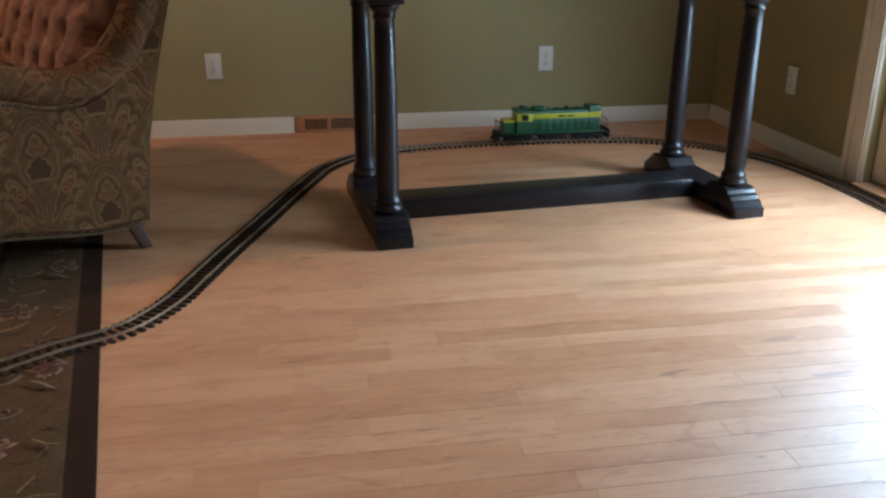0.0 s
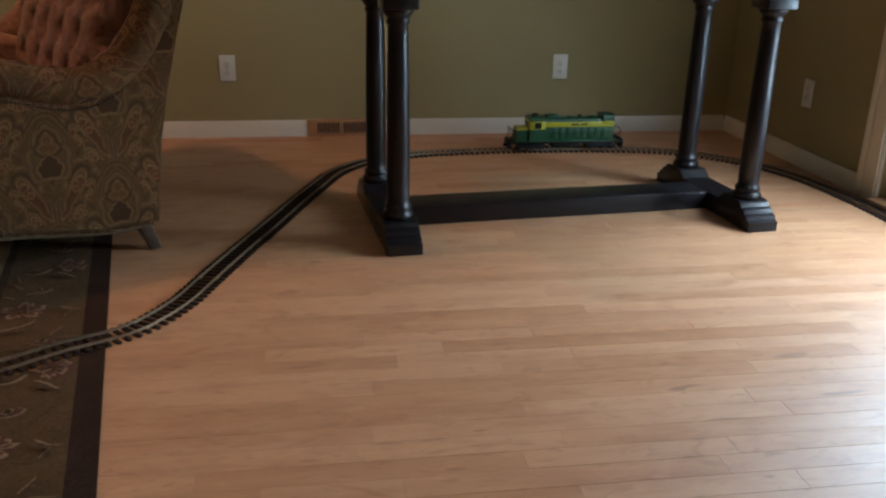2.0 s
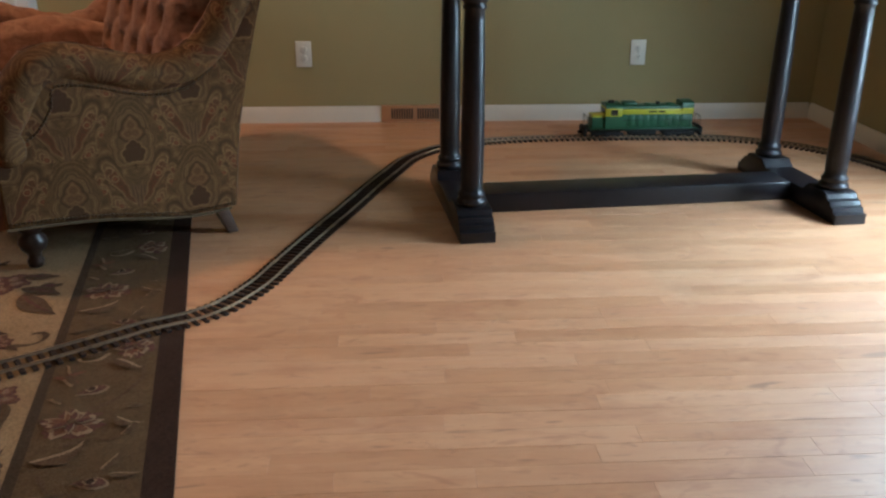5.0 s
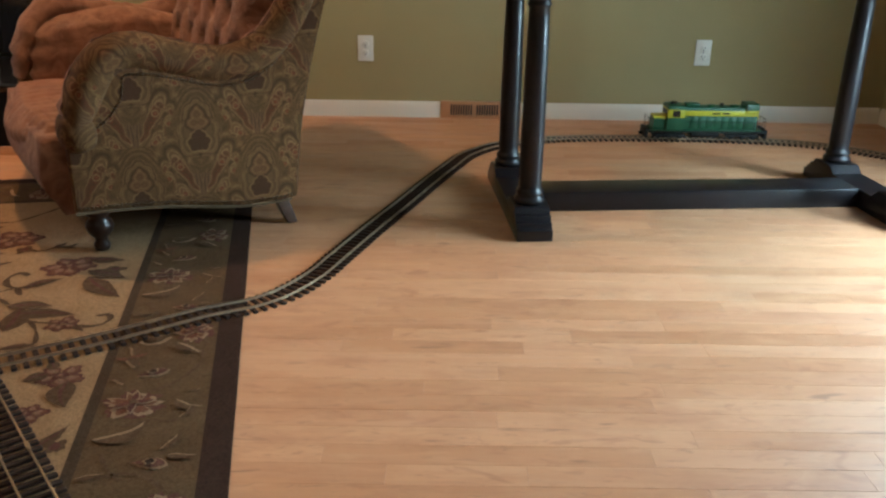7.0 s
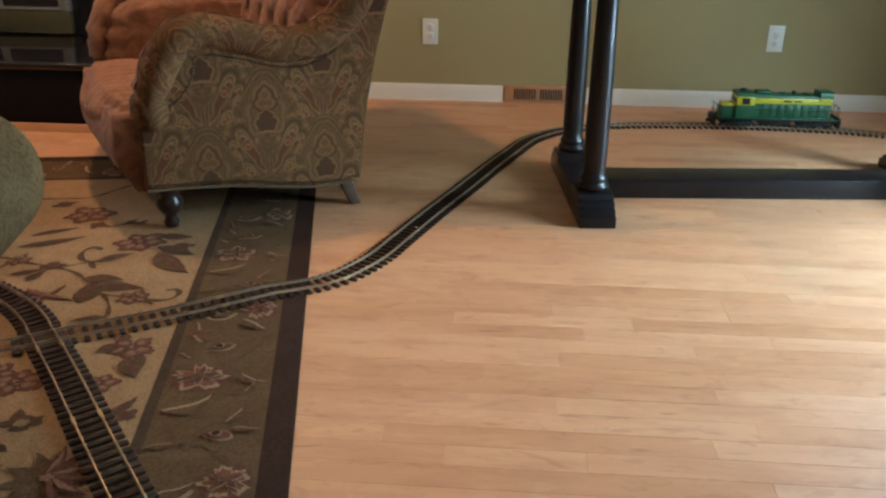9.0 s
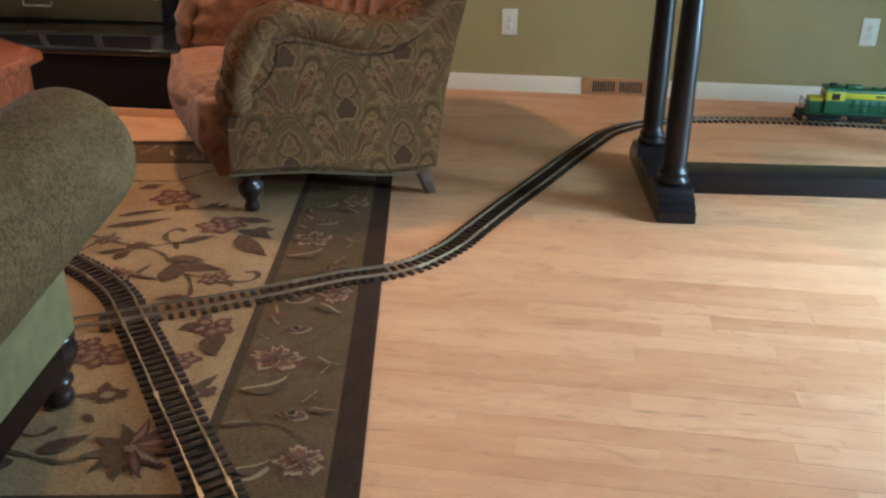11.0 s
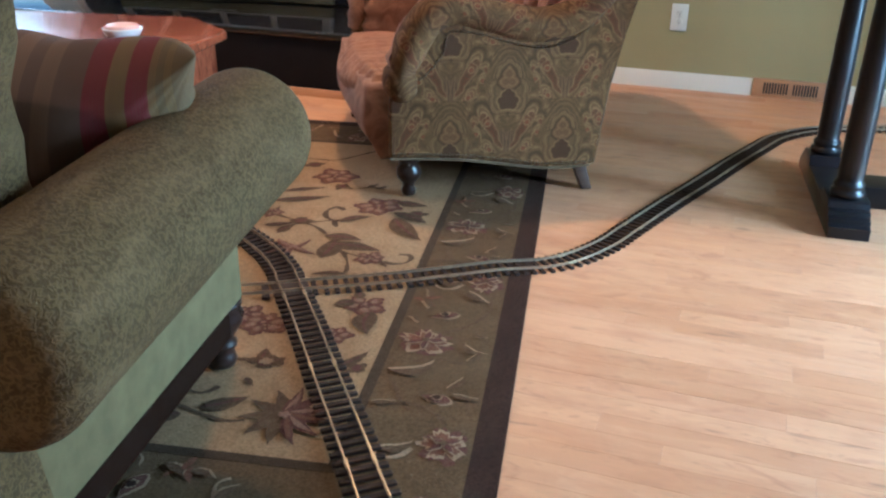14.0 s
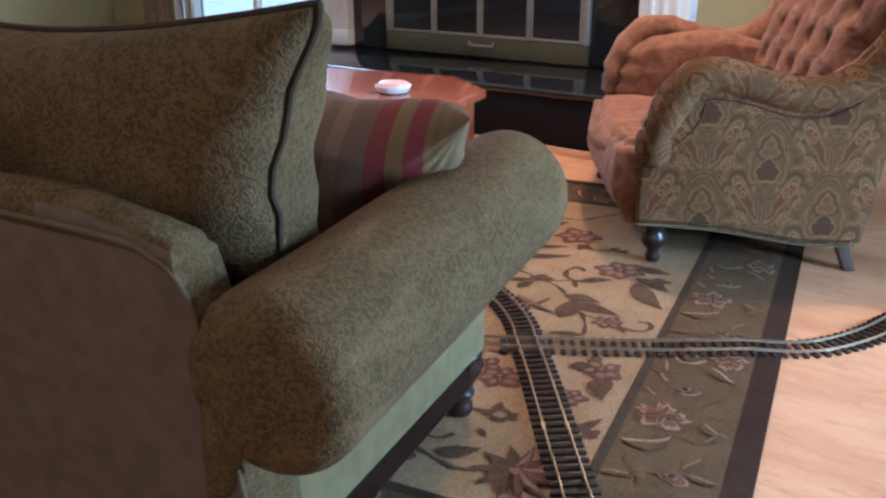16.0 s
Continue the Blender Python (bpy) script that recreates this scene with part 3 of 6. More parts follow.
BRONZE = plain("bronze_panel", (0.15, 0.14, 0.085), 0.16, 0.5, 30, 0.4)
FIREBOX = plain("soot_brick", (0.02, 0.017, 0.015), 0.9)
SMOKED = material("smoked_glass", (0.012, 0.012, 0.016), 0.03)
CHERRY = red_wood()
CERAMIC = plain("glazed_ceramic", (0.75, 0.72, 0.68), 0.2, 0.0, 20, 0.15)
CORAL = plain("coral_wax", (0.66, 0.40, 0.34), 0.4, 0.0, 20, 0.15)
CURTAIN = woven("brown_curtain_cloth", (0.17, 0.12, 0.075), (0.24, 0.175, 0.11))
GLASS = glass_pane("clear_glass")
GRASS = pile("lawn_grass", (0.085, 0.19, 0.03), (0.12, 0.23, 0.045))
PATIO = plain("pale_concrete", (0.55, 0.54, 0.51), 0.8, 0.0, 30, 0.25, 0.3)
HEDGE = pile("hedge_leaves", (0.03, 0.075, 0.018), (0.06, 0.12, 0.03))
LAMP_GLASS = material("lit_lamp_glass", (0.9, 0.8, 0.65), 0.4)
LAMP_GLASS.node_tree.nodes["Principled BSDF"].inputs["Emission Color"].default_value = (1.0, 0.62, 0.32, 1)
LAMP_GLASS.node_tree.nodes["Principled BSDF"].inputs["Emission Strength"].default_value = 3.0

# ---------------------------------------------------------------- the room
X0, X1, Y0, TOP = -5.6, 2.418, Y_SOUTH, 2.44
DOOR_A, DOOR_B, DOOR_TOP = -1.235, -2.215, 2.08          # the glass door's opening in the right-hand wall
WIN_A, WIN_B, WIN_LOW, WIN_TOP = -4.75, -3.42, 0.12, 2.1  # the window beside the hearth


def wall_with_hole(name, label, axis, at, thick, span, hole):
    """A wall on the plane axis = at, with one opening (a0, a1, z0, z1)."""
    bm = bmesh.new()
    (s0, s1), (h0, h1, z0, z1) = span, hole
    for a0, a1, b0, b1 in ((s0, h0, 0, TOP), (h1, s1, 0, TOP), (h0, h1, z1, TOP), (h0, h1, 0, z0)):
        if a1 - a0 > 1e-4 and b1 - b0 > 1e-4:
            if axis == "y":
                add_box(bm, a0, a1, min(at, at + thick), max(at, at + thick), b0, b1)
            else:
                add_box(bm, min(at, at + thick), max(at, at + thick), a0, a1, b0, b1)
    bmesh.ops.remove_doubles(bm, verts=bm.verts[:], dist=1e-5)
    ob = part(name, bm, WALL, smooth=False)
    return tagged(ob, label, "wall", kind="structure")


wall_with_hole("wall_north", "olive painted plaster wall behind the table", "y", 0.0, 0.16, (X0, X1 + 0.16), (WIN_A, WIN_B, WIN_LOW, WIN_TOP))
wall_with_hole("wall_east", "olive painted plaster wall with the glass door", "x", X1, 0.16, (Y0, 0.0), (DOOR_B, DOOR_A, 0.0, DOOR_TOP))
tagged(part("wall_south", box(X0, X1 + 0.16, Y0 - 0.16, Y0, 0, TOP), WALL, smooth=False), "olive painted wall behind the seating area", "wall", kind="structure")
tagged(part("wall_west", box(X0 - 0.16, X0, Y0 - 0.16, 0.16, 0, TOP), WALL, smooth=False), "olive painted plaster end wall", "wall", kind="structure")
tagged(part("ceiling", box(X0 - 0.16, X1 + 0.16, Y0 - 0.16, 0.16, TOP, TOP + 0.12), CEILING, smooth=False), "off-white painted flat ceiling", "ceiling", kind="structure")

# baseboards with a rounded upper edge and a thin shoe
BB_OUT = [(0, 0), (0.0, 0.073), (0.005, 0.073), (0.009, 0.066), (0.011, 0.056), (0.013, 0.05), (0.013, 0)]


def baseboard(name, a, b, label="white painted low baseboard"):
    a, b = Vector((*a, 0)), Vector((*b, 0))
    ahead = (b - a).normalized()
    side = Vector((-ahead.y, ahead.x, 0))
    bm = bmesh.new()
    rows = [[bm.verts.new(q + side * x + Vector((0, 0, z))) for x, z in BB_OUT] for q in (a, b)]
    n = len(BB_OUT)
    for k in range(n):
        bm.faces.new((rows[0][k], rows[0][(k + 1) % n], rows[1][(k + 1) % n], rows[1][k]))
    bm.faces.new(rows[0])
    bm.faces.new(rows[1])
    bmesh.ops.recalc_face_normals(bm, faces=bm.faces[:])
    return tagged(part(name, bm, BASE_WHITE, angle=25), label, "baseboard", kind="structure")


baseboard("baseboard_north_a", (0.372, -0.001), (-0.99, -0.001))
baseboard("baseboard_north_b", (X1 - 0.015, -0.001), (0.702, -0.001))
baseboard("baseboard_north_c", (-3.40, -0.001), (X0, -0.001))
baseboard("baseboard_east_a", (X1 - 0.001, -1.124), (X1 - 0.001, -0.014))
baseboard("baseboard_east_b", (X1 - 0.001, Y0 + 0.02), (X1 - 0.001, DOOR_B - 0.14))
baseboard("baseboard_west", (X0 + 0.001, -0.02), (X0 + 0.001, Y0 + 0.02))

# ---------------------------------------------------------------- glass door in the right-hand wall
door = thing("door_1", pose(X1, 0, 0), "almond painted glazed patio door letting in daylight", "door", kind="structure")


def casing(y0, y1, z0, z1):
    """A moulded casing board, flat with two raised beads."""
    bm = box(-0.016, 0.0, y0, y1, z0, z1, 0.003)
    w = y1 - y0
    add_box(bm, -0.022, -0.0155, y0 + w * 0.06, y0 + w * 0.2, z0, z1, 0.003)
    add_box(bm, -0.026, -0.0155, y0 + w * 0.72, y0 + w * 0.97, z0, z1, 0.004)
    return bm


part("casing", casing(DOOR_A - 0.002, DOOR_A + 0.112, 0.0, DOOR_TOP + 0.12), CASING, door)
part("casing", casing(DOOR_B - 0.125, DOOR_B + 0.002, 0.0, DOOR_TOP + 0.12), CASING, door)
part("head_casing", box(-0.018, 0.0, DOOR_B + 0.004, DOOR_A - 0.004, DOOR_TOP + 0.002, DOOR_TOP + 0.12, 0.003), CASING, door)
part("threshold", box(-0.05, 0.17, DOOR_B + 0.003, DOOR_A - 0.003, 0.001, 0.022, 0.006), VENT_WOOD, door, "varnished oak threshold")
for a, b in ((DOOR_A - 0.004, DOOR_B + 0.004),):
    hi, lo = max(a, b), min(a, b)
    leaf = bmesh.new()
    st, foot = 0.052, 0.20
    add_box(leaf, 0.03, 0.075, lo, lo + st, 0.024, DOOR_TOP - 0.003, 0.003)
    add_box(leaf, 0.03, 0.075, hi - st, hi, 0.024, DOOR_TOP - 0.003, 0.003)
    add_box(leaf, 0.031, 0.074, lo + st, hi - st, 0.024, 0.024 + foot, 0.002)
    add_box(leaf, 0.031, 0.074, lo + st, hi - st, DOOR_TOP - 0.12, DOOR_TOP - 0.003, 0.002)
    leaf_ob = part("door_leaf", leaf, CASING, door, "almond painted door leaf")
    stop = bmesh.new()
    for y0, y1, z0, z1 in ((lo + st, lo + st + 0.018, 0.224, DOOR_TOP - 0.12), (hi - st - 0.018, hi - st, 0.224, DOOR_TOP - 0.12),
                           (lo + st + 0.018, hi - st - 0.018, 0.224, 0.242), (lo + st + 0.018, hi - st - 0.018, DOOR_TOP - 0.138, DOOR_TOP - 0.12)):
        add_box(stop, 0.024, 0.08, y0, y1, z0, z1, 0.003)
    part("glazing_bead", stop, WHITE, leaf_ob, "white glazing bead")
    pane = part("pane", box(0.05, 0.056, lo + st + 0.012, hi - st - 0.012, 0.236, DOOR_TOP - 0.13), GLASS, leaf_ob, "clear glass pane", smooth=False)
    pane.visible_shadow = False

# ---------------------------------------------------------------- windows
def window(name, x0, x1, z0, z1, y, out, label, bars):
    w = thing(name, pose(0, y, 0), label, "window", kind="structure")
    fr = bmesh.new()
    d0, d1 = sorted((0.03 * out, 0.10 * out))
    for a0, a1, b0, b1 in ((x0, x0 + 0.05, z0, z1), (x1 - 0.05, x1, z0, z1), (x0 + 0.05, x1 - 0.05, z0, z0 + 0.06), (x0 + 0.05, x1 - 0.05, z1 - 0.06, z1)):
        add_box(fr, a0, a1, d0, d1, b0, b1, 0.003)
    part("window_frame", fr, WHITE, w)
    for k in range(1, bars):
        x = x0 + (x1 - x0) * k / bars
        part("mullion", box(x - 0.018, x + 0.018, min(0.04 * out, 0.09 * out), max(0.04 * out, 0.09 * out), z0 + 0.06, z1 - 0.06, 0.003), WHITE, w)
    c0, c1 = sorted((-0.018 * out, -0.001 * out))
    tr = bmesh.new()
    for a0, a1, b0, b1 in ((x0 - 0.08, x0, z0 - 0.02, z1 + 0.09), (x1, x1 + 0.06, z0 - 0.02, z1 + 0.09), (x0, x1, z1, z1 + 0.09)):
        add_box(tr, a0, a1, c0, c1, b0, b1, 0.003)
    part("trim", tr, WHITE, w)
    part("window_sill", box(x0 - 0.06, x1 + 0.06, min(-0.05 * out, 0.03 * out), max(-0.05 * out, 0.03 * out), z0 - 0.03, z0, 0.004), WHITE, w)
    p = part("pane", box(x0 + 0.045, x1 - 0.045, min(0.06 * out, 0.066 * out), max(0.06 * out, 0.066 * out), z0 + 0.055, z1 - 0.055), GLASS, w, smooth=False)
    p.visible_shadow = False
    return w


window("window_1", WIN_A, WIN_B, WIN_LOW, WIN_TOP, 0.0, 1, "white framed tall window beside the hearth", 2)

# ---------------------------------------------------------------- outside
tagged(part("ground", box(-60, 80, -60, 60, -0.30, -0.16), GRASS, smooth=False), "green mown lawn outside the glass door", "lawn", kind="structure")
tagged(part("road", box(X1 + 4.6, X1 + 8.4, -30, 30, -0.159, -0.12, 0.01), PATIO), "pale concrete drive beyond the lawn", "drive", kind="structure")
tagged(part("pavement", box(-14, X1 - 1, 0.17, 6.6, -0.159, -0.09, 0.01), PATIO), "pale concrete terrace outside the window", "path", kind="structure")


def hedge(name, x, y, length, along_y):
    bm = bmesh.new()
    rnd = random.Random(5 + int(length))
    for k in range(2600):
        s, h = rnd.uniform(-length / 2, length / 2), rnd.random()
        d = (rnd.random() - 0.5) * 1.1 * (1 - 0.35 * h)
        c = Vector((d, s, -0.1 + 1.7 * h + 0.25 * noise.noise(Vector((s, d, 3))))) if along_y else Vector((s, d, -0.1 + 1.7 * h))
        a, b = Vector((rnd.uniform(-1, 1), rnd.uniform(-1, 1), rnd.uniform(-1, 1))) * 0.09, Vector((rnd.uniform(-1, 1), rnd.uniform(-1, 1), rnd.uniform(-1, 1))) * 0.09
        bm.faces.new([bm.verts.new(c + q) for q in (-a, b, a, -b)])
    ob = part(name, bm, HEDGE, smooth=False)
    ob.location = (x, y, 0)
    return tagged(ob, "dense green garden hedge beyond the lawn", "hedge", kind="stuff")


hedge("hedge", 11.0, -2.0, 14, True)
hedge("hedge", -4.0, 7.5, 9, False)

# ---------------------------------------------------------------- hearth and fireplace
fire = thing("fireplace", pose(-2.245, 0, 0), "black granite fireplace with white mantel and raised hearth", "fireplace")
part("hearth", box(-1.11, 1.20, -0.745, -0.002, 0.236, 0.268, 0.010, 3), GRANITE, fire, "polished black granite hearth slab")
part("hearth_base", box(-1.10, 1.19, -0.735, -0.002, 0.0, 0.2355, 0.003), HEARTH_BLACK, fire, "dull black hearth riser")
part("shoe_moulding", sweep([(-1.11, -0.746, 0.0), (1.20, -0.746, 0.0)], [(0, 0), (0, 0.03), (0.008, 0.03), (0.018, 0.018), (0.022, 0)]), VENT_WOOD, fire, "varnished oak shoe moulding")
sur = bmesh.new()
for a0, a1, b0, b1 in ((-0.903, -0.64, 0.27, 1.12), (0.64, 0.90, 0.27, 1.12), (-0.64, 0.64, 0.98, 1.12)):
    add_box(sur, a0, a1, -0.05, -0.002, b0, b1, 0.002)
part("surround", sur, GRANITE, fire, "polished black granite surround")
part("firebox", box(-0.64, 0.64, -0.02, -0.003, 0.27, 0.98), FIREBOX, fire)
doors = part("door_frame", box(-0.635, 0.635, -0.075, -0.022, 0.272, 0.372, 0.003), BRONZE, fire, "bronze lower panel")
fr = bmesh.new()
for a0, a1, b0, b1 in ((-0.635, -0.605, 0.373, 0.975), (0.605, 0.635, 0.373, 0.975), (-0.605, 0.605, 0.945, 0.975)):
    add_box(fr, a0, a1, -0.076, -0.022, b0, b1, 0.003)
part("outer_frame", fr, BRASS, doors)
part("handle", sweep([(-0.05, -0.092, 0.352), (-0.045, -0.10, 0.334), (0.095, -0.10, 0.334), (0.10, -0.092, 0.352)], round_section(0.005, steps=8)), BRASS, doors, "slim nickel damper handle")
for k in range(4):
    a, b = -0.605 + 1.21 * k / 4, -0.605 + 1.21 * (k + 1) / 4
    leaf = bmesh.new()
    for a0, a1, b0, b1 in ((a + 0.002, a + 0.018, 0.376, 0.944), (b - 0.018, b - 0.002, 0.376, 0.944), (a + 0.018, b - 0.018, 0.376, 0.388), (a + 0.022, b - 0.022, 0.926, 0.944)):
        add_box(leaf, a0, a1, -0.072, -0.05, b0, b1, 0.002)
    part("door_leaf", leaf, BRASS, fire, "nickel framed folding glass leaf")
    part("pane", box(a + 0.014, b - 0.014, -0.064, -0.058, 0.39, 0.934), SMOKED, fire, "smoked glass pane", smooth=False)
for x0, x1 in ((-1.14, -0.905), (0.902, 1.145)):
    pil = box(x0, x1, -0.10, -0.002, 0.27, 1.14, 0.003)
    add_box(pil, x0 - 0.004, x1 + 0.004, -0.108, -0.003, 0.271, 0.36, 0.004)
    for j in range(3):
        c = x0 + (x1 - x0) * (0.25 + 0.25 * j)
        add_box(pil, c - 0.014, c + 0.014, -0.108, -0.098, 0.45, 1.08, 0.004)
    part("pilaster", pil, WHITE, fire, "white fluted wooden pilaster")
part("frieze", box(-1.14, 1.145, -0.10, -0.002, 1.141, 1.28, 0.003), WHITE, fire)
part("mantel_shelf", box(-1.16, 1.215, -0.20, -0.002, 1.281, 1.325, 0.008), WHITE, fire)

# ---------------------------------------------------------------- outlets and floor register
def outlet(m, label):
    o = thing("wall_outlet", m, label, "outlet", "wall outlets")
    part("cover_plate", box(-0.035, 0.035, -0.006, -0.0005, -0.057, 0.057, 0.003, 3), OUTLET_WHITE, o)
    for z in (-0.0195, 0.0195):
        face = lathe([(0.0165, 0.0), (0.0165, 0.002), (0.015, 0.003)], 20, pose(0, -0.006, z, 90, 0, 0))
        socket = part("receptacle", face, OUTLET_WHITE, o)
        slots = bmesh.new()
        for x, h in ((-0.006, 0.008), (0.006, 0.0065)):
            add_box(slots, x - 0.0012, x + 0.0012, -0.0098, -0.0085, z - h / 2 + 0.003, z + h / 2 + 0.003)
        add_lathe(slots, [(0.0024, 0.0), (0.0024, 0.001)], 10, pose(0, -0.0088, z - 0.007, 90, 0, 0))
        part("slots", slots, SLOT_BLACK, socket, smooth=False)
    part("screw", lathe([(0.003, 0.0), (0.003, 0.001), (0.002, 0.0015)], 10, pose(0, -0.006, 0, 90, 0, 0)), LOCO_STEEL, o)
    return o


outlet(pose(0.030, 0, 0.310), "ivory duplex outlet on the olive wall beside the chair")
outlet(pose(1.557, 0, 0.312), "ivory duplex outlet on the olive wall behind the table")
outlet(pose(X1, -0.69, 0.300, 0, 0, -90), "ivory duplex outlet on the wall beside the door")

vent = thing("wall_register", pose(0.374, 0, 0), "varnished wooden baseboard heat register with dark slots", "vent")
part("face", box(0.0, 0.326, -0.022, -0.001, 0.0, 0.078, 0.003), VENT_WOOD, vent)
for g, count in ((0.045, 9), (0.165, 9)):
    for k in range(count):
        part("slot", box(g + k * 0.0115, g + k * 0.0115 + 0.0068, -0.0235, -0.0218, 0.016, 0.064), SLOT_BLACK, vent, smooth=False)

# ---------------------------------------------------------------- trestle table
table = thing("trestle_table", pose(1.215, -1.240, 0, 0, 0, 5.0), "black lacquered trestle table with turned column legs", "table")
STEPS = [(0.0, 0.0), (0.0, 0.032), (0.016, 0.036), (0.020, 0.048), (0.034, 0.052), (0.040, 0.064), (0.056, 0.068), (0.064, 0.080), (0.080, 0.086)]


def foot_profile(half):
    left = [(-half + x, z) for x, z in STEPS]
    mid = [(-half + 0.17, 0.086), (-half + 0.20, 0.062), (half - 0.20, 0.062), (half - 0.17, 0.086)]
    return left + mid + [(half - x, z) for x, z in reversed(STEPS)]


COLUMN = [(0.044, 0.086), (0.046, 0.096), (0.044, 0.104), (0.036, 0.108), (0.040, 0.114), (0.041, 0.121), (0.036, 0.128), (0.0325, 0.134), (0.034, 0.16),
          (0.0345, 0.28), (0.033, 0.42), (0.0295, 0.62), (0.0285, 0.648), (0.033, 0.652), (0.034, 0.659), (0.030, 0.664), (0.036, 0.672), (0.044, 0.682), (0.046, 0.69)]
for sx in (-0.588, 0.588):
    turned = Matrix.Translation((sx + 0.053, 0, 0)) @ pose(0, 0, 0, 0, 0, 90)
    part("foot", prism(foot_profile(0.320), 0.106, turned, 0.003), BLACK_LACQUER, table, "stepped black foot rail", angle=25)
    for sy in (-0.205, 0.205):
        part("leg", lathe(COLUMN, 32, pose(sx, sy, 0)), BLACK_LACQUER, table, angle=50)
        part("leg_block", box(sx - 0.05, sx + 0.05, sy - 0.05, sy + 0.05, 0.69, 0.735, 0.004), BLACK_LACQUER, table)
part("stretcher", box(-0.535, 0.535, -0.056, 0.076, 0.0, 0.064, 0.006), BLACK_LACQUER, table, "broad black stretcher board")
part("apron", box(-0.68, 0.68, -0.32, 0.32, 0.736, 0.765, 0.004), BLACK_LACQUER, table)
part("tabletop", box(-0.80, 0.80, -0.42, 0.42, 0.766, 0.795, 0.008), BLACK_LACQUER, table)

# ---------------------------------------------------------------- rug
RU0, RU1, RV0, RV1 = -3.70, -0.46, -3.13, -0.88
rug = thing("area_rug", rug_frame((RU0 + RU1) / 2, (RV0 + RV1) / 2), "floral wool rug with cream field and olive border", "rug")
HU, HV = (RU1 - RU0) / 2, (RV1 - RV0) / 2


def ring_band(name, a, b, z, mat, label):
    """A flat band from a inwards to b, counted from the rug's edge: one strip a side."""
    for x0, x1, y0, y1 in ((-HU + a, HU - a, -HV + a, -HV + b), (-HU + a, HU - a, HV - b, HV - a), (-HU + a, -HU + b, -HV + b, HV - b), (HU - b, HU - a, -HV + b, HV - b)):
        part(name, box(x0, x1, y0, y1, 0.0, z), mat, rug, label, smooth=False)


ring_band("edge_band", 0.0, 0.052, 0.0070, RUG_EDGE, "dark brown outer band")
ring_band("border", 0.052, 0.254, 0.0072, RUG_BORDER, "olive brown floral border")
ring_band("inner_line", 0.254, 0.275, 0.0078, RUG_GUARD, "dark guard stripe")
part("field", box(-HU + 0.275, HU - 0.275, -HV + 0.275, HV - 0.275, 0.0, 0.0075), RUG_FIELD, rug, "cream field", smooth=False)


def add_blob(bm, c, r, lobes, depth, turn, z, seed=0, squash=1.0, jag=0.0):
    """A flat lobed shape, its rim sunk into the pile."""
    rnd = random.Random(seed)
    n = max(28, lobes * 8)
    top = []
    for k in range(n):
        a = 2 * math.pi * k / n
        rr = r * (1 - depth + depth * abs(math.cos(lobes * a / 2)) ** 0.6) * (1 + jag * (rnd.random() - 0.5))
        x, y = rr * math.cos(a), rr * math.sin(a) * squash
        top.append(Vector((c[0] + x * math.cos(turn) - y * math.sin(turn), c[1] + x * math.sin(turn) + y * math.cos(turn), z)))
    mid = bm.verts.new((c[0], c[1], z))
    vs = [bm.verts.new(p) for p in top]
    for k in range(n):
        bm.faces.new((mid, vs[k], vs[(k + 1) % n]))


stack = [0]


def add_leaf(bm, c, length, width, turn, z, bend=0.25):
    n = 20
    stack[0] = (stack[0] + 1) % 40
    z += 0.00004 * stack[0]
    left, right = [], []
    for k in range(n + 1):
        t = k / n
        w = width * math.sin(math.pi * t ** 0.8) * (1 - 0.25 * t)
        x, y = length * (t - 0.5), bend * length * (t - 0.5) ** 2
        for side, s in ((left, 1), (right, -1)):
            px, py = x, y + s * w / 2
            py += 0.0022 * noise.noise(Vector((c[0] * 50 + px * 260, c[1] * 50 + s, 0.5)))
            side.append(bm.verts.new((c[0] + px * math.cos(turn) - py * math.sin(turn), c[1] + px * math.sin(turn) + py * math.cos(turn), z)))
    for k in range(n):
        bm.faces.new((left[k], right[k], right[k + 1], left[k + 1]))


def add_vine(bm, pts, width, z):
    path = smooth_path([Vector((x, y, z)) for x, y in pts], 0.012)
    old = None
    for k, p in enumerate(path):
        a = (path[min(k + 1, len(path) - 1)] - path[max(k - 1, 0)]).normalized()
        s = Vector((-a.y, a.x, 0)) * width / 2 * (1 + 0.4 * math.sin(k * 0.9))
        now = (bm.verts.new(p + s), bm.verts.new(p - s))
        if old:
            bm.faces.new((old[0], old[1], now[1], now[0]))
        old = now


def rug_local(u, v):
    return u - (RU0 + RU1) / 2, v - (RV0 + RV1) / 2


ZF = 0.0092
field = {k: bmesh.new() for k in ("rust", "brown", "light", "wine", "pink")}


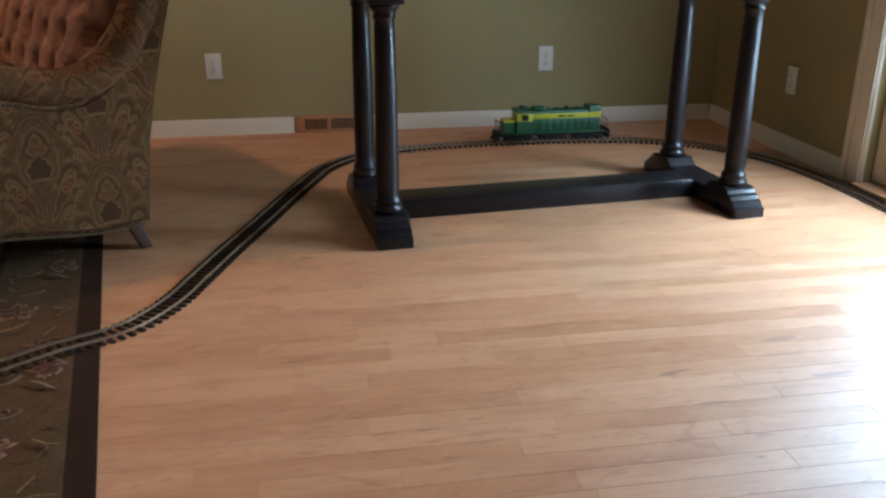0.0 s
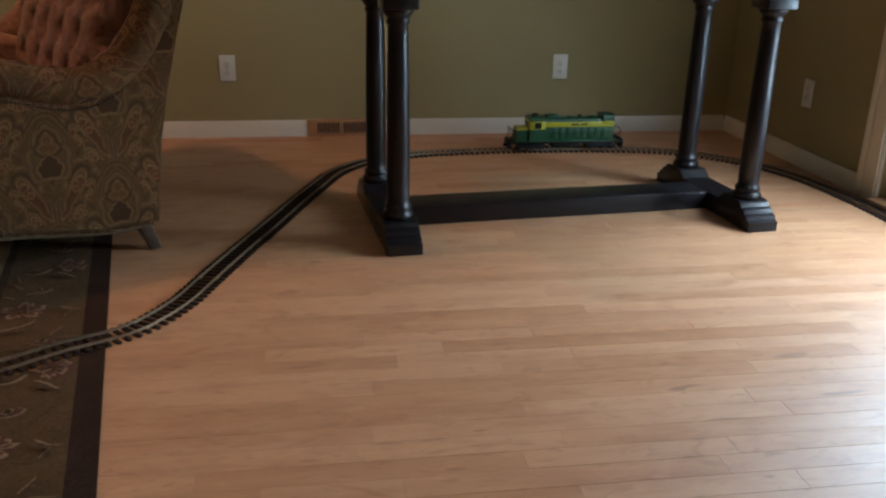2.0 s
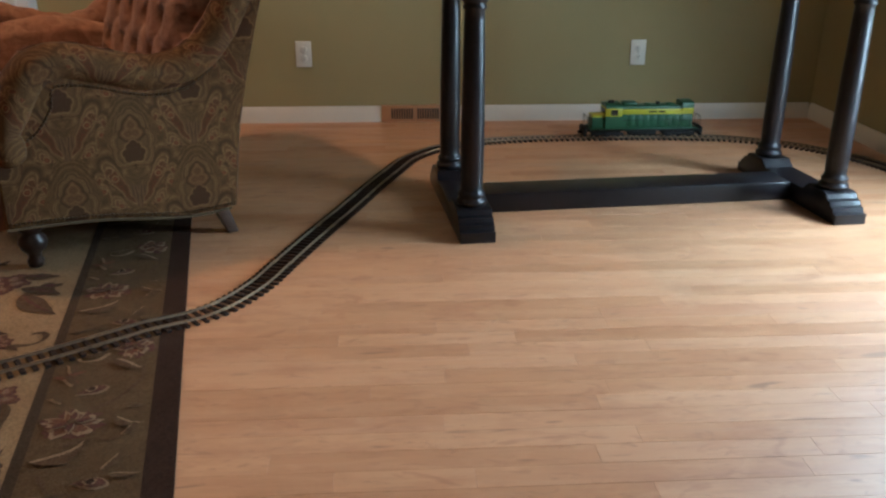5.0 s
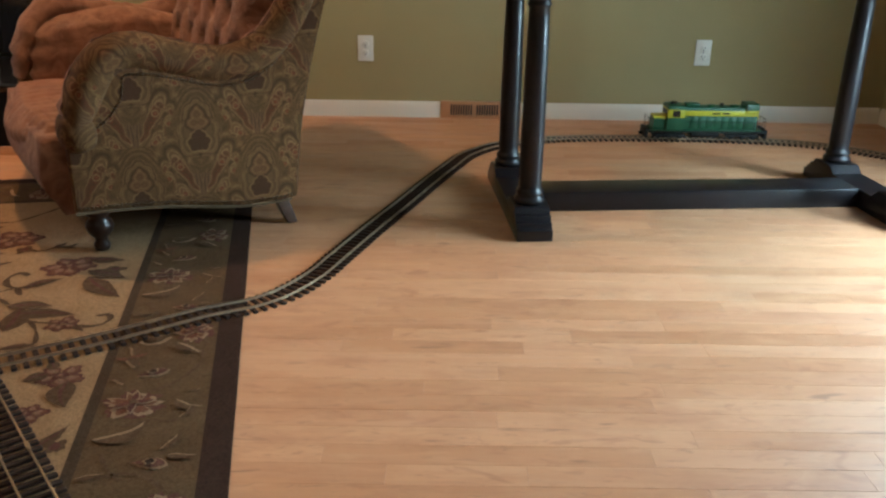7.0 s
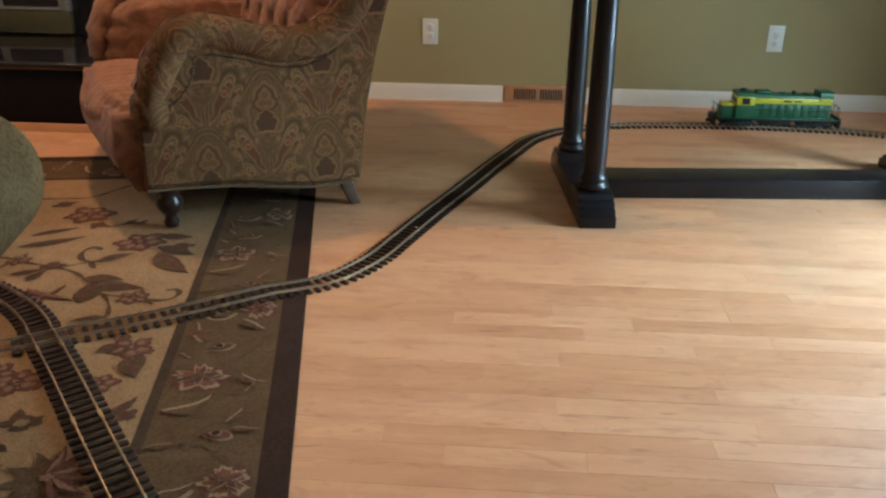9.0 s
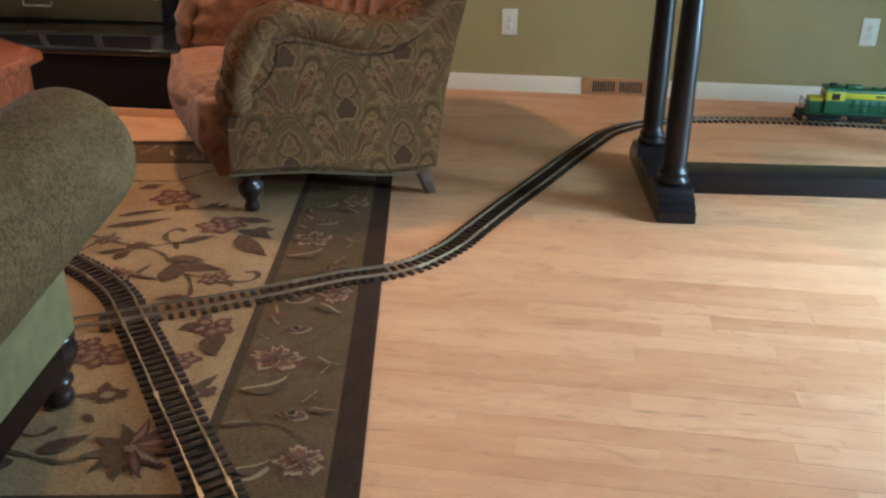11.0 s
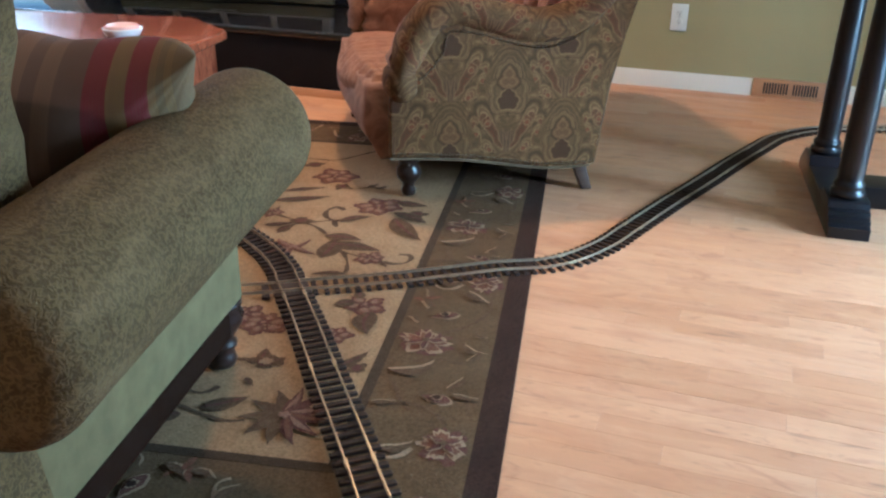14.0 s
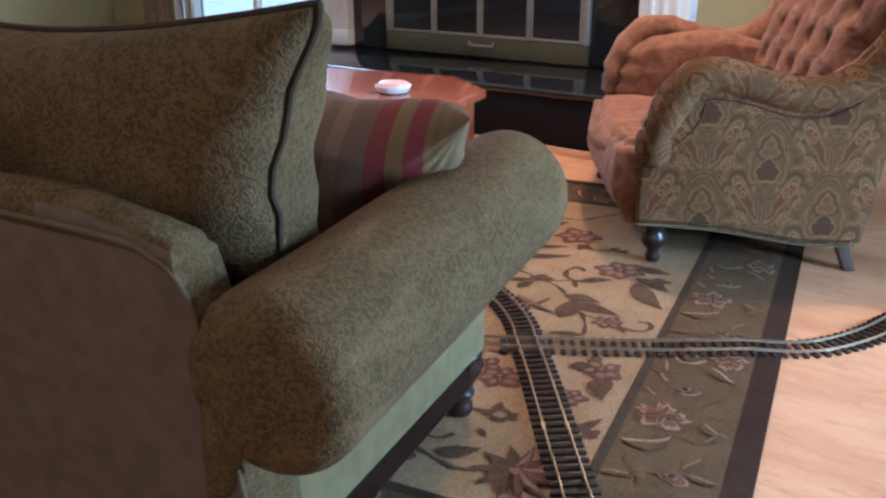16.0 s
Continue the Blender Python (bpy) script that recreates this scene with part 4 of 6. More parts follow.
def field_flower(u, v, r, turn, seed):
    """An open bloom of uneven petals: dark rims, rose and pale flesh, and a dark heart."""
    c = rug_local(u, v)
    r *= 1.12
    rnd = random.Random(seed)
    n = 5 + seed % 2
    for k in range(n):
        a = turn + (k + rnd.uniform(-0.18, 0.18)) * 2 * math.pi / n
        far = rnd.uniform(0.50, 0.64) * r
        p = (c[0] + far * math.cos(a), c[1] + far * math.sin(a))
        wide = rnd.uniform(0.34, 0.46) * r
        add_blob(field["wine"], p, wide * 1.12, 4, 0.22, a, ZF - 0.0006 + 0.00005 * k, seed + k, rnd.uniform(0.75, 0.95), 0.25)
        add_blob(field["rust"], p, wide * 0.80, 3, 0.25, a, ZF + 0.0002 + 0.00005 * k, seed + k + 5, 0.8, 0.30)
        add_blob(field["pink"], (p[0] - 0.06 * r * math.cos(a), p[1] - 0.06 * r * math.sin(a)), wide * 0.56, 3, 0.3, a + 0.5, ZF + 0.0008 + 0.00005 * k, seed + k + 9, 0.7, 0.35)
        add_leaf(field["light"], (c[0] + 0.42 * r * math.cos(a), c[1] + 0.42 * r * math.sin(a)), r * 0.34, r * 0.08, a + 0.3, ZF + 0.0012, 0.4)
    add_blob(field["wine"], c, r * 0.26, 5, 0.4, turn, ZF + 0.0032, seed, 0.9, 0.3)
    add_blob(field["pink"], c, r * 0.11, 3, 0.3, turn, ZF + 0.0036, seed, 0.9, 0.2)


def leaf_between(kit, p, q, width, bend=0.2, z=0.0):
    """A leaf from its stalk p to its tip q."""
    a, b = rug_local(*p), rug_local(*q)
    add_leaf(kit, ((a[0] + b[0]) / 2, (a[1] + b[1]) / 2), math.dist(a, b), width, math.atan2(b[1] - a[1], b[0] - a[0]), ZF + z, bend)


def field_leaf(p, q, width, bend=0.25):
    width *= 1.35
    leaf_between(field["brown"], p, q, width, bend)
    leaf_between(field["wine"], p, q, width * 0.16, bend, 0.0018)


def field_lily(u, v, r, turn, seed):
    """A large open bloom of pointed petals over broad leaves."""
    c = rug_local(u, v)
    for k in range(5):
        a = turn + math.pi + (k - 2) * 0.66
        add_leaf(field["brown"], (c[0] + 0.55 * r * math.cos(a), c[1] + 0.55 * r * math.sin(a)), r * 1.15, r * 0.42, a, ZF, 0.3)
    for k in range(6):
        a = turn + (k - 2.5) * 0.52
        p = (c[0] + 0.60 * r * math.cos(a), c[1] + 0.60 * r * math.sin(a))
        add_leaf(field["wine"], p, r * 1.2, r * 0.36, a, ZF + 0.0018 + 0.0002 * k, 0.25)
        add_leaf(field["pink" if k % 2 else "rust"], p, r * 0.95, r * 0.16, a, ZF + 0.0036, 0.25)
    add_blob(field["pink"], c, r * 0.16, 5, 0.4, turn, ZF + 0.0042, seed, 0.9, 0.2)


def field_vine(*uvs, width=0.009):
    add_vine(field["brown"], [rug_local(*p) for p in uvs], width, ZF - 0.0003)


def field_bud(u, v, r, turn, seed):
    c = rug_local(u, v)
    add_blob(field["brown"], c, r, 4, 0.35, turn, ZF, seed, 0.75, 0.2)
    add_blob(field["wine"], c, r * 0.55, 3, 0.3, turn + 0.5, ZF + 0.0006, seed + 2, 0.75, 0.2)


# along the far side
field_leaf((-1.225, -1.655), (-1.105, -1.60), 0.026, -0.1)
field_leaf((-1.225, -1.742), (-1.065, -1.675), 0.036, 0.1)
field_bud(-1.204, -1.402, 0.036, 0.6, 2)
field_vine((-1.29, -1.345), (-1.20, -1.345), (-1.141, -1.338), (-1.06, -1.243), (-1.01, -1.19))
field_flower(-1.104, -1.495, 0.066, 0.2, 3)
field_bud(-1.062, -1.585, 0.030, 1.2, 4)
field_vine((-1.06, -1.58), (-1.02, -1.60), (-0.975, -1.575), (-0.93, -1.586))
field_leaf((-0.985, -1.575), (-0.955, -1.545), 0.014)
field_leaf((-0.955, -1.59), (-0.925, -1.555), 0.014)
field_flower(-0.915, -1.728, 0.062, 0.9, 5)
field_leaf((-0.875, -1.685), (-0.780, -1.705), 0.036, 0.2)
field_leaf((-0.860, -1.760), (-0.758, -1.822), 0.040, -0.2)
field_leaf((-0.862, -1.812), (-0.762, -1.950), 0.052, 0.25)
field_bud(-0.80, -1.765, 0.034, 0.2, 6)
# a hooked tendril and the sprig that it grows from
field_vine((-1.004, -1.772), (-1.030, -1.752), (-1.050, -1.785), (-1.040, -1.830), (-1.010, -1.850), (-0.985, -1.843), width=0.013)
field_leaf((-1.000, -1.850), (-0.915, -1.800), 0.030, -0.35)
field_vine((-1.012, -1.85), (-1.000, -1.88), (-0.992, -1.895), width=0.012)
field_vine((-1.26, -1.80), (-1.215, -1.815), (-1.169, -1.844), (-1.104, -1.872), (-1.043, -1.907), (-0.997, -1.956))
field_vine((-1.10, -1.880), (-1.06, -1.872), (-1.013, -1.849))
field_flower(-1.195, -1.825, 0.030, 0.3, 7)
field_bud(-1.100, -1.870, 0.034, 0.1, 8)
field_leaf((-1.185, -1.925), (-1.105, -1.890), 0.024, 0.2)
field_leaf((-1.135, -1.965), (-1.108, -1.895), 0.026, -0.2)
field_leaf((-1.005, -1.955), (-0.900, -1.967), 0.038, -0.25)
field_leaf((-0.985, -2.000), (-0.838, -2.020), 0.044, -0.2)
field_leaf((-0.970, -2.095), (-0.966, -1.960), 0.050, 0.2)
for p, q in (((-1.085, -2.085), (-1.025, -1.995)), ((-1.080, -2.035), (-0.995, -2.085)), ((-1.075, -2.040), (-1.062, -2.125)), ((-1.120, -2.010), (-1.050, -2.065)), ((-1.075, -2.050), (-1.120, -2.095))):
    leaf_between(field["wine"], p, q, 0.026, 0.3)
    leaf_between(field["rust"], p, q, 0.017, 0.3, 0.0018)
    leaf_between(field["pink"], p, q, 0.007, 0.3, 0.0036)
field_flower(-0.858, -2.073, 0.036, 0.4, 9)
field_vine((-0.955, -2.03), (-0.932, -2.051), (-0.877, -2.067))
field_vine((-0.829, -2.088), (-0.795, -2.094), (-0.768, -2.085), (-0.757, -2.058), (-0.768, -2.036), (-0.800, -2.043), width=0.011)
field_leaf((-0.835, -2.085), (-0.805, -2.120), 0.012)
field_vine((-0.935, -2.045), (-0.912, -2.09), (-0.900, -2.13), (-0.899, -2.168), (-0.945, -2.179))
field_leaf((-0.900, -2.165), (-0.975, -2.185), 0.018)
# between the tracks and the border
field_flower(-0.808, -2.318, 0.046, 0.9, 10)
field_leaf((-0.800, -2.345), (-0.785, -2.445), 0.044, 0.5)
field_leaf((-0.835, -2.305), (-0.880, -2.330), 0.030)
field_leaf((-0.825, -2.290), (-0.840, -2.250), 0.022)
field_flower(-0.838, -2.455, 0.034, 0.2, 11)
field_leaf((-0.800, -2.580), (-0.750, -2.508), 0.022, 0.2)
field_bud(-0.762, -2.570, 0.024, 0.9, 12)
field_leaf((-0.795, -2.585), (-0.760, -2.615), 0.016)
# beside the sofa
field_flower(-0.998, -2.435, 0.048, 0.5, 13)
field_flower(-1.050, -2.400, 0.038, 1.3, 14)
field_bud(-1.046, -2.440, 0.026, 0.4, 15)
field_bud(-0.940, -2.578, 0.036, 0.0, 16)
field_leaf((-0.950, -2.575), (-0.955, -2.530), 0.022)
field_leaf((-0.930, -2.580), (-0.905, -2.560), 0.020)
add_blob(field["light"], rug_local(-0.940, -2.578), 0.014, 4, 0.3, 0.4, ZF + 0.0012, 3, 0.9, 0.3)
field_vine((-0.965, -2.575), (-1.01, -2.58), (-1.06, -2.59))
field_lily(-0.846, -2.745, 0.075, 0.15, 1)
field_vine((-1.06, -2.74), (-1.011, -2.756), (-0.95, -2.775), (-0.90, -2.765))
field_leaf((-1.000, -2.750), (-0.925, -2.702), 0.034, 0.2)
field_leaf((-1.030, -2.765), (-1.080, -2.800), 0.030)
field_vine((-1.08, -2.67), (-1.050, -2.695), (-1.014, -2.700), (-0.99, -2.665))
field_leaf((-0.960, -2.64), (-0.935, -2.665), 0.014)
rnd = random.Random(11)
for k in range(30):                     # the same motifs go on under the furniture
    u, v = rnd.uniform(RU0 + 0.4, -1.40), rnd.uniform(RV0 + 0.4, RV1 - 0.4)
    a = rnd.random() * 6
    if k % 2 == 0:
        field_flower(u, v, rnd.uniform(0.04, 0.065), a, k + 20)
    field_leaf((u + 0.06, v + 0.03), (u + 0.06 + 0.12 * math.cos(a), v + 0.03 + 0.12 * math.sin(a)), 0.036)
    field_vine((u, v), (u + 0.1, v + rnd.uniform(-0.1, 0.1)), (u + 0.2, v + rnd.uniform(-0.15, 0.15)), (u + 0.28, v))

border = {k: bmesh.new() for k in ("rust", "brown", "pale", "wine", "edge")}


def frame_point(side, s, across):
    """A place in the border: s along the side, across from the rug's outer edge."""
    if side == "right":
        return HU - across, s
    if side == "near":
        return s, -HV + across
    if side == "far":
        return s, HV - across
    return -HU + across, s


def border_bloom(c, r, turn, seed):
    """A ragged bloom: a scalloped pale rim round dark wine petals with pale hearts."""
    rnd = random.Random(seed)
    add_blob(border["wine"], c, r * 1.12, 6, 0.32, turn, ZF - 0.0004, seed, 0.80, 0.30)
    add_blob(border["pale"], c, r, 5, 0.48, turn, ZF, seed + 1, 0.85, 0.45)
    add_blob(border["rust"], c, r * 0.78, 5, 0.50, turn, ZF + 0.0008, seed + 1, 0.85, 0.50)
    for k in range(4):
        a = turn + 0.6 + k * 1.45 + rnd.uniform(-0.2, 0.2)
        p = (c[0] + 0.40 * r * math.cos(a), c[1] + 0.36 * r * math.sin(a))
        add_leaf(border["pale"], p, r * 0.74, r * 0.34, a, ZF + 0.0016, 0.3)
        add_leaf(border["wine"], p, r * 0.66, r * 0.25, a, ZF + 0.0036, 0.3)
    add_blob(border["brown"], c, r * 0.16, 4, 0.3, turn, ZF + 0.0056, seed)


def border_bud(c, r, turn, seed):
    """A dark bud inside a pale rim."""
    add_leaf(border["pale"], c, r * 2.5, r * 1.45, turn, ZF - 0.0002, 0.2)
    add_leaf(border["wine"], c, r * 2.15, r * 1.12, turn, ZF + 0.0018, 0.2)
    add_blob(border["pale"], c, r * 0.46, 5, 0.3, turn, ZF + 0.0038, seed, 0.8, 0.3)
    add_blob(border["edge"], c, r * 0.30, 4, 0.2, turn, ZF + 0.0044, seed)


def border_leaf(c, length, turn, bend=0.5, wide=0.34):
    """A dark leaf with a pale line along one edge."""
    lift = length * 0.10
    add_leaf(border["pale"], (c[0] - lift * math.sin(turn), c[1] + lift * math.cos(turn)), length, length * wide, turn, ZF - 0.0002, bend)
    add_leaf(border["brown"], c, length * 0.97, length * wide * 0.92, turn, ZF + 0.0018, bend)


def border_run(side, s0, s1, flip=1):
    """One repeat of the scrolling border after another: s along the side, across from the outer edge."""
    step = 0.62
    n = max(1, math.ceil((s1 - s0) / step))
    for k in range(-1, n):
        base = s0 + k * step
        turn = 0.0 if side in ("near", "far") else math.pi / 2
        at = lambda s, across: frame_point(side, base + s, across)
        fits = lambda s: s0 + 0.03 < base + s < s1 - 0.03

        def run(points, width, key):
            width *= 1.3
            if all(s0 < base + s < s1 for s, _ in points):
                add_vine(border[key], [at(*p) for p in points], width, ZF - 0.0006)

        for s, across, r, a in ((0.075, 0.100, 0.047, 0.3), (0.405, 0.190, 0.054, 1.2)):
            if fits(s):
                border_bloom(at(s, across), r, turn + a * flip, 31 * k + int(r * 1000))
        for s, across, r, a in ((0.208, 0.134, 0.026, 1.35), (0.522, 0.168, 0.027, 1.9)):
            if fits(s):
                border_bud(at(s, across), r, turn + a * flip, 7 * k + int(s * 100))
        for s, across, length, a, bend in ((0.262, 0.100, 0.052, -0.5, 0.5), (0.216, 0.084, 0.050, -1.7, 0.3), (0.290, 0.185, 0.098, -1.05, 1.0), (0.380, 0.095, 0.060, -2.1, 0.9), (0.362, 0.080, 0.045, -0.4, 0.7),
                                           (0.440, 0.080, 0.026, -1.5, 0.2), (0.612, 0.115, 0.075, -2.3, 0.3), (0.178, 0.225, 0.045, -1.4, 0.3), (0.050, 0.175, 0.065, -1.2, 0.8), (0.575, 0.215, 0.055, 0.6, 0.4),
                                           (0.500, 0.230, 0.040, 0.9, 0.5), (0.000, 0.215, 0.050, 0.3, 0.5)):
            if fits(s):
                border_leaf(at(s, across), length, turn + a * flip, bend * flip)
        for s, across in ((0.585, 0.230), (0.598, 0.205), (0.570, 0.212)):
            if fits(s):
                add_leaf(border["rust"], at(s, across), 0.045, 0.014, turn + s * 40, ZF, 0.4)
        run([(0.250, 0.222), (0.215, 0.208), (0.190, 0.196), (0.160, 0.170)], 0.006, "brown")
        run([(0.450, 0.160), (0.475, 0.125), (0.520, 0.092), (0.570, 0.075), (0.610, 0.082)], 0.006, "brown")
        run([(0.130, 0.105), (0.165, 0.130), (0.185, 0.175), (0.180, 0.215)], 0.006, "brown")
        run([(0.060, 0.150), (0.035, 0.170), (0.030, 0.200), (0.050, 0.215)], 0.006, "pale")
        run([(0.330, 0.200), (0.345, 0.150), (0.335, 0.115), (0.355, 0.090)], 0.005, "brown")


border_run("right", -2.853 - (RV0 + RV1) / 2, HV - 0.16)
border_run("right", -HV + 0.10, -2.853 - (RV0 + RV1) / 2)
border_run("near", -HU + 0.3, HU - 0.3, -1)
border_run("far", -HU + 0.3, HU - 0.3)
border_run("left", -HV + 0.16, HV - 0.16)
for kit, tag in ((field, "field_motif"), (border, "border_motif")):
    for key, mat in (("rust", RUG_RUST), ("brown", RUG_BROWN), ("light", RUG_LIGHT), ("wine", RUG_WINE), ("edge", RUG_EDGE), ("pink", RUG_PINK), ("pale", RUG_PALE)):
        if key in kit:
            tagged(part(tag, kit[key], mat, rug, f"{'carved' if key not in ('light', 'pale') else 'pale'} woven flowers and leaves", smooth=False), kind="stuff")

# ---------------------------------------------------------------- armchair
chair = thing("armchair", pose(-0.55, -1.755, 0, 0, 0, 31.0), "paisley armchair with tufted rust velvet seat and nailheads", "chair")
CW = 0.93                                # across, from the near side to the far side
SIDE = [(-0.045, 0.135), (-0.045, 0.325), (-0.012, 0.375), (0.024, 0.455), (0.068, 0.517), (0.12, 0.540), (0.19, 0.533), (0.27, 0.510), (0.35, 0.492),
        (0.43, 0.497), (0.51, 0.535), (0.58, 0.615), (0.635, 0.73), (0.68, 0.90), (0.70, 0.98), (0.765, 0.98), (0.71, 0.76), (0.665, 0.61), (0.625, 0.465), (0.595, 0.32),
        (0.575, 0.20), (0.565, 0.088), (0.49, 0.084), (0.41, 0.086), (0.33, 0.097), (0.24, 0.112), (0.157, 0.123), (0.05, 0.131)]


def cloth_uv(ob, pick):
    """Lays the cloth's pattern on in metres."""
    layer = ob.data.uv_layers.new(name="cloth")
    for loop in ob.data.loops:
        layer.data[loop.index].uv = pick(ob.data.vertices[loop.vertex_index].co)
    return ob


PATTERN = (-0.292 + 0.1675, -0.292 + 0.154)
side_uv = lambda c: (c.x + PATTERN[0], c.z + PATTERN[1])
back_uv = lambda c: (c.y + 0.02, c.z - 0.05)
for y in (-0.03, CW - 0.05):
    cloth_uv(part("side_panel", prism(SIDE, 0.05, Matrix.Translation((0, y, 0)), 0.006), PAISLEY, chair, "paisley side panel", angle=35), side_uv)

ARM = [(-0.022, 0.318), (-0.012, 0.375), (0.024, 0.455), (0.068, 0.517), (0.12, 0.540), (0.19, 0.533), (0.27, 0.510), (0.35, 0.492), (0.43, 0.497), (0.51, 0.535), (0.58, 0.615), (0.635, 0.73), (0.68, 0.90), (0.70, 0.985)]
arm_path = smooth_path([(x, 0, z) for x, z in ARM], 0.02)


def arm_half(at, out, lo, hi, velvet, seam):
    """One half of a padded arm, from angle lo to hi round the roll (0 outwards, 90 degrees up or to the front), gathered towards the front."""
    bm = bmesh.new()
    layer = bm.loops.layers.uv.new("cloth")
    n, rows, gone = 15, [], 0.0
    for k, p in enumerate(arm_path):
        q = arm_path[min(k + 1, len(arm_path) - 1)] - arm_path[max(k - 1, 0)]
        q.normalize()
        top = Vector((-q.z, 0, q.x))
        if k:
            gone += (p - arm_path[k - 1]).length
        t = k / (len(arm_path) - 1)
        fat = 1.0 + 0.16 * math.exp(-((t - 0.10) / 0.10) ** 2)
        wing = min(1.0, max(0.0, (p.z - 0.52) / 0.10)) * (1 if t > 0.4 else 0)
        row = []
        for j in range(n):
            front = 0.16 * math.pi * math.exp(-(gone / 0.11) ** 4) if seam else 0.0     # the seam swings outwards at the front
            a0, a1 = (lo - front, hi) if velvet else (lo, hi - front)
            a = a0 + (a1 - a0) * j / (n - 1)
            gather = max(0.0, math.sin(a)) * math.exp(-(gone / 0.20) ** 2)
            r = 1.0 + 0.075 * gather * math.sin(gone * 190 + 0.6 * math.sin(a * 3)) + 0.05 * noise.noise(Vector((gone * 22, a * 1.5, at)))
            if velvet:
                r += (0.07 * math.sin(gone * 75 + a) + 0.07 * math.exp(-(gone / 0.16) ** 2) * math.sin(gone * 150 + 1.5 * a)) * (1 - wing)
            side = 0.062 * math.cos(a) * fat * r * (1 - 0.55 * wing * (1 if math.cos(a) < 0 else 0))
            high = 0.050 * math.sin(a) * r * min(1.0, 0.55 + 4.5 * t)
            row.append((bm.verts.new(Vector((p.x - (0.02 if out > 0 else 0.0), at + out * side, p.z + (0.03 if out > 0 else 0.0))) + top * high), (gone - 0.07, a * 0.058 + 0.215)))
        rows.append(row)
    for a, b in zip(rows, rows[1:]):
        for j in range(n - 1):
            quad = [a[j], a[j + 1], b[j + 1], b[j]]
            face = bm.faces.new([v for v, _ in quad])
            for loop, (_, uv) in zip(face.loops, quad):
                loop[layer].uv = uv
    bmesh.ops.recalc_face_normals(bm, faces=bm.faces[:])
    return bm


for at, out in ((0.006, -1), (CW - 0.036, 1)):
    # the outer half is paisley, the inner half velvet
    part("arm_roll", arm_half(at, out, -0.5 * math.pi, (0.50 if out < 0 else 0.30) * math.pi, False, out < 0), PAISLEY, chair, "padded paisley arm", angle=180)
    part("inner_arm", arm_half(at, out, (0.50 if out < 0 else 0.30) * math.pi, 1.5 * math.pi, True, out < 0), VELVET, chair, "rust velvet inner arm", angle=180)
    knob = puffed(0.085, 0.125, 0.10, 0.85, 10)
    bmesh.ops.transform(knob, matrix=pose(-0.012, at, 0.345, 0, -8, 0), verts=knob.verts[:])
    cloth_uv(part("arm_front", knob, PAISLEY, chair, angle=180), lambda c, at=at, out=out: (c.x - 0.8 * (c.y - at) + 0.26, c.z - 0.225))
    # velvet pad from the seat to the roll, gathered at its front
    pad = puffed(0.52, 0.12 if out < 0 else 0.17, 0.32 if out < 0 else 0.35, 0.7, 18, 0.03, at)
    for v in pad.verts:
        v.co.x += 0.007 * math.sin(v.co.z * 95) * max(0.0, -v.co.x / 0.25) ** 2
    bmesh.ops.transform(pad, matrix=pose(0.27, at + (0.035 if out < 0 else -0.050), 0.35 if out < 0 else 0.375), verts=pad.verts[:])
    part("arm_pad", pad, VELVET, chair, "rust velvet arm lining", angle=180)

# nailheads along the arm, the foot of the side and the rear edge
nail_mesh = mesh_from(lathe([(0.0038, 0.0), (0.0034, 0.0016), (0.0016, 0.0028)], 8, pose(0, 0, 0, 90, 0, 0)), "nail")
nail_mesh.materials.append(NAIL)
top_line = smooth_path([(x, 0, z) for x, z in ((-0.03, 0.328), (0.05, 0.366), (0.10, 0.425), (0.114, 0.480), (0.17, 0.483), (0.23, 0.470), (0.30, 0.450), (0.36, 0.438), (0.42, 0.441), (0.48, 0.462), (0.545, 0.515), (0.60, 0.59))], 0.0105)
low_line = smooth_path([(x, 0, z) for x, z in ((-0.035, 0.146), (0.05, 0.142), (0.157, 0.134), (0.24, 0.123), (0.33, 0.108), (0.41, 0.097), (0.49, 0.095), (0.553, 0.099))], 0.0105)
for p in top_line + low_line:
    shared_part("nail", nail_mesh, chair, pose(p.x, -0.0305, p.z))
welt = [(x, -0.033, z - 0.004) for x, z in ((-0.047, 0.137), (0.05, 0.133), (0.157, 0.125), (0.24, 0.114), (0.33, 0.099), (0.41, 0.088), (0.49, 0.086), (0.565, 0.09))]
part("welt", sweep(smooth_path(welt, 0.02), round_section(0.004, steps=8)), WELT, chair, "tan welt cord")

# outer back, inner tufted back, seat, front rail
outer = [(0.560, 0.088), (0.590, 0.32), (0.620, 0.465), (0.660, 0.61), (0.705, 0.76), (0.755, 0.98), (0.775, 0.98), (0.725, 0.76), (0.680, 0.61), (0.640, 0.465), (0.608, 0.32), (0.578, 0.088)]
cloth_uv(part("outer_back", prism(outer, CW - 0.01, Matrix.Translation((-0.008, -0.025, 0)), 0.005), PAISLEY, chair, "paisley outer back"), back_uv)
tuft = bmesh.new()
nu, nv = 44, 40
grid = []
buttons = [(0.12 + 0.145 * i + (0.0725 if j % 2 else 0), 0.50 + 0.105 * j) for j in range(6) for i in range(-1, 7)]
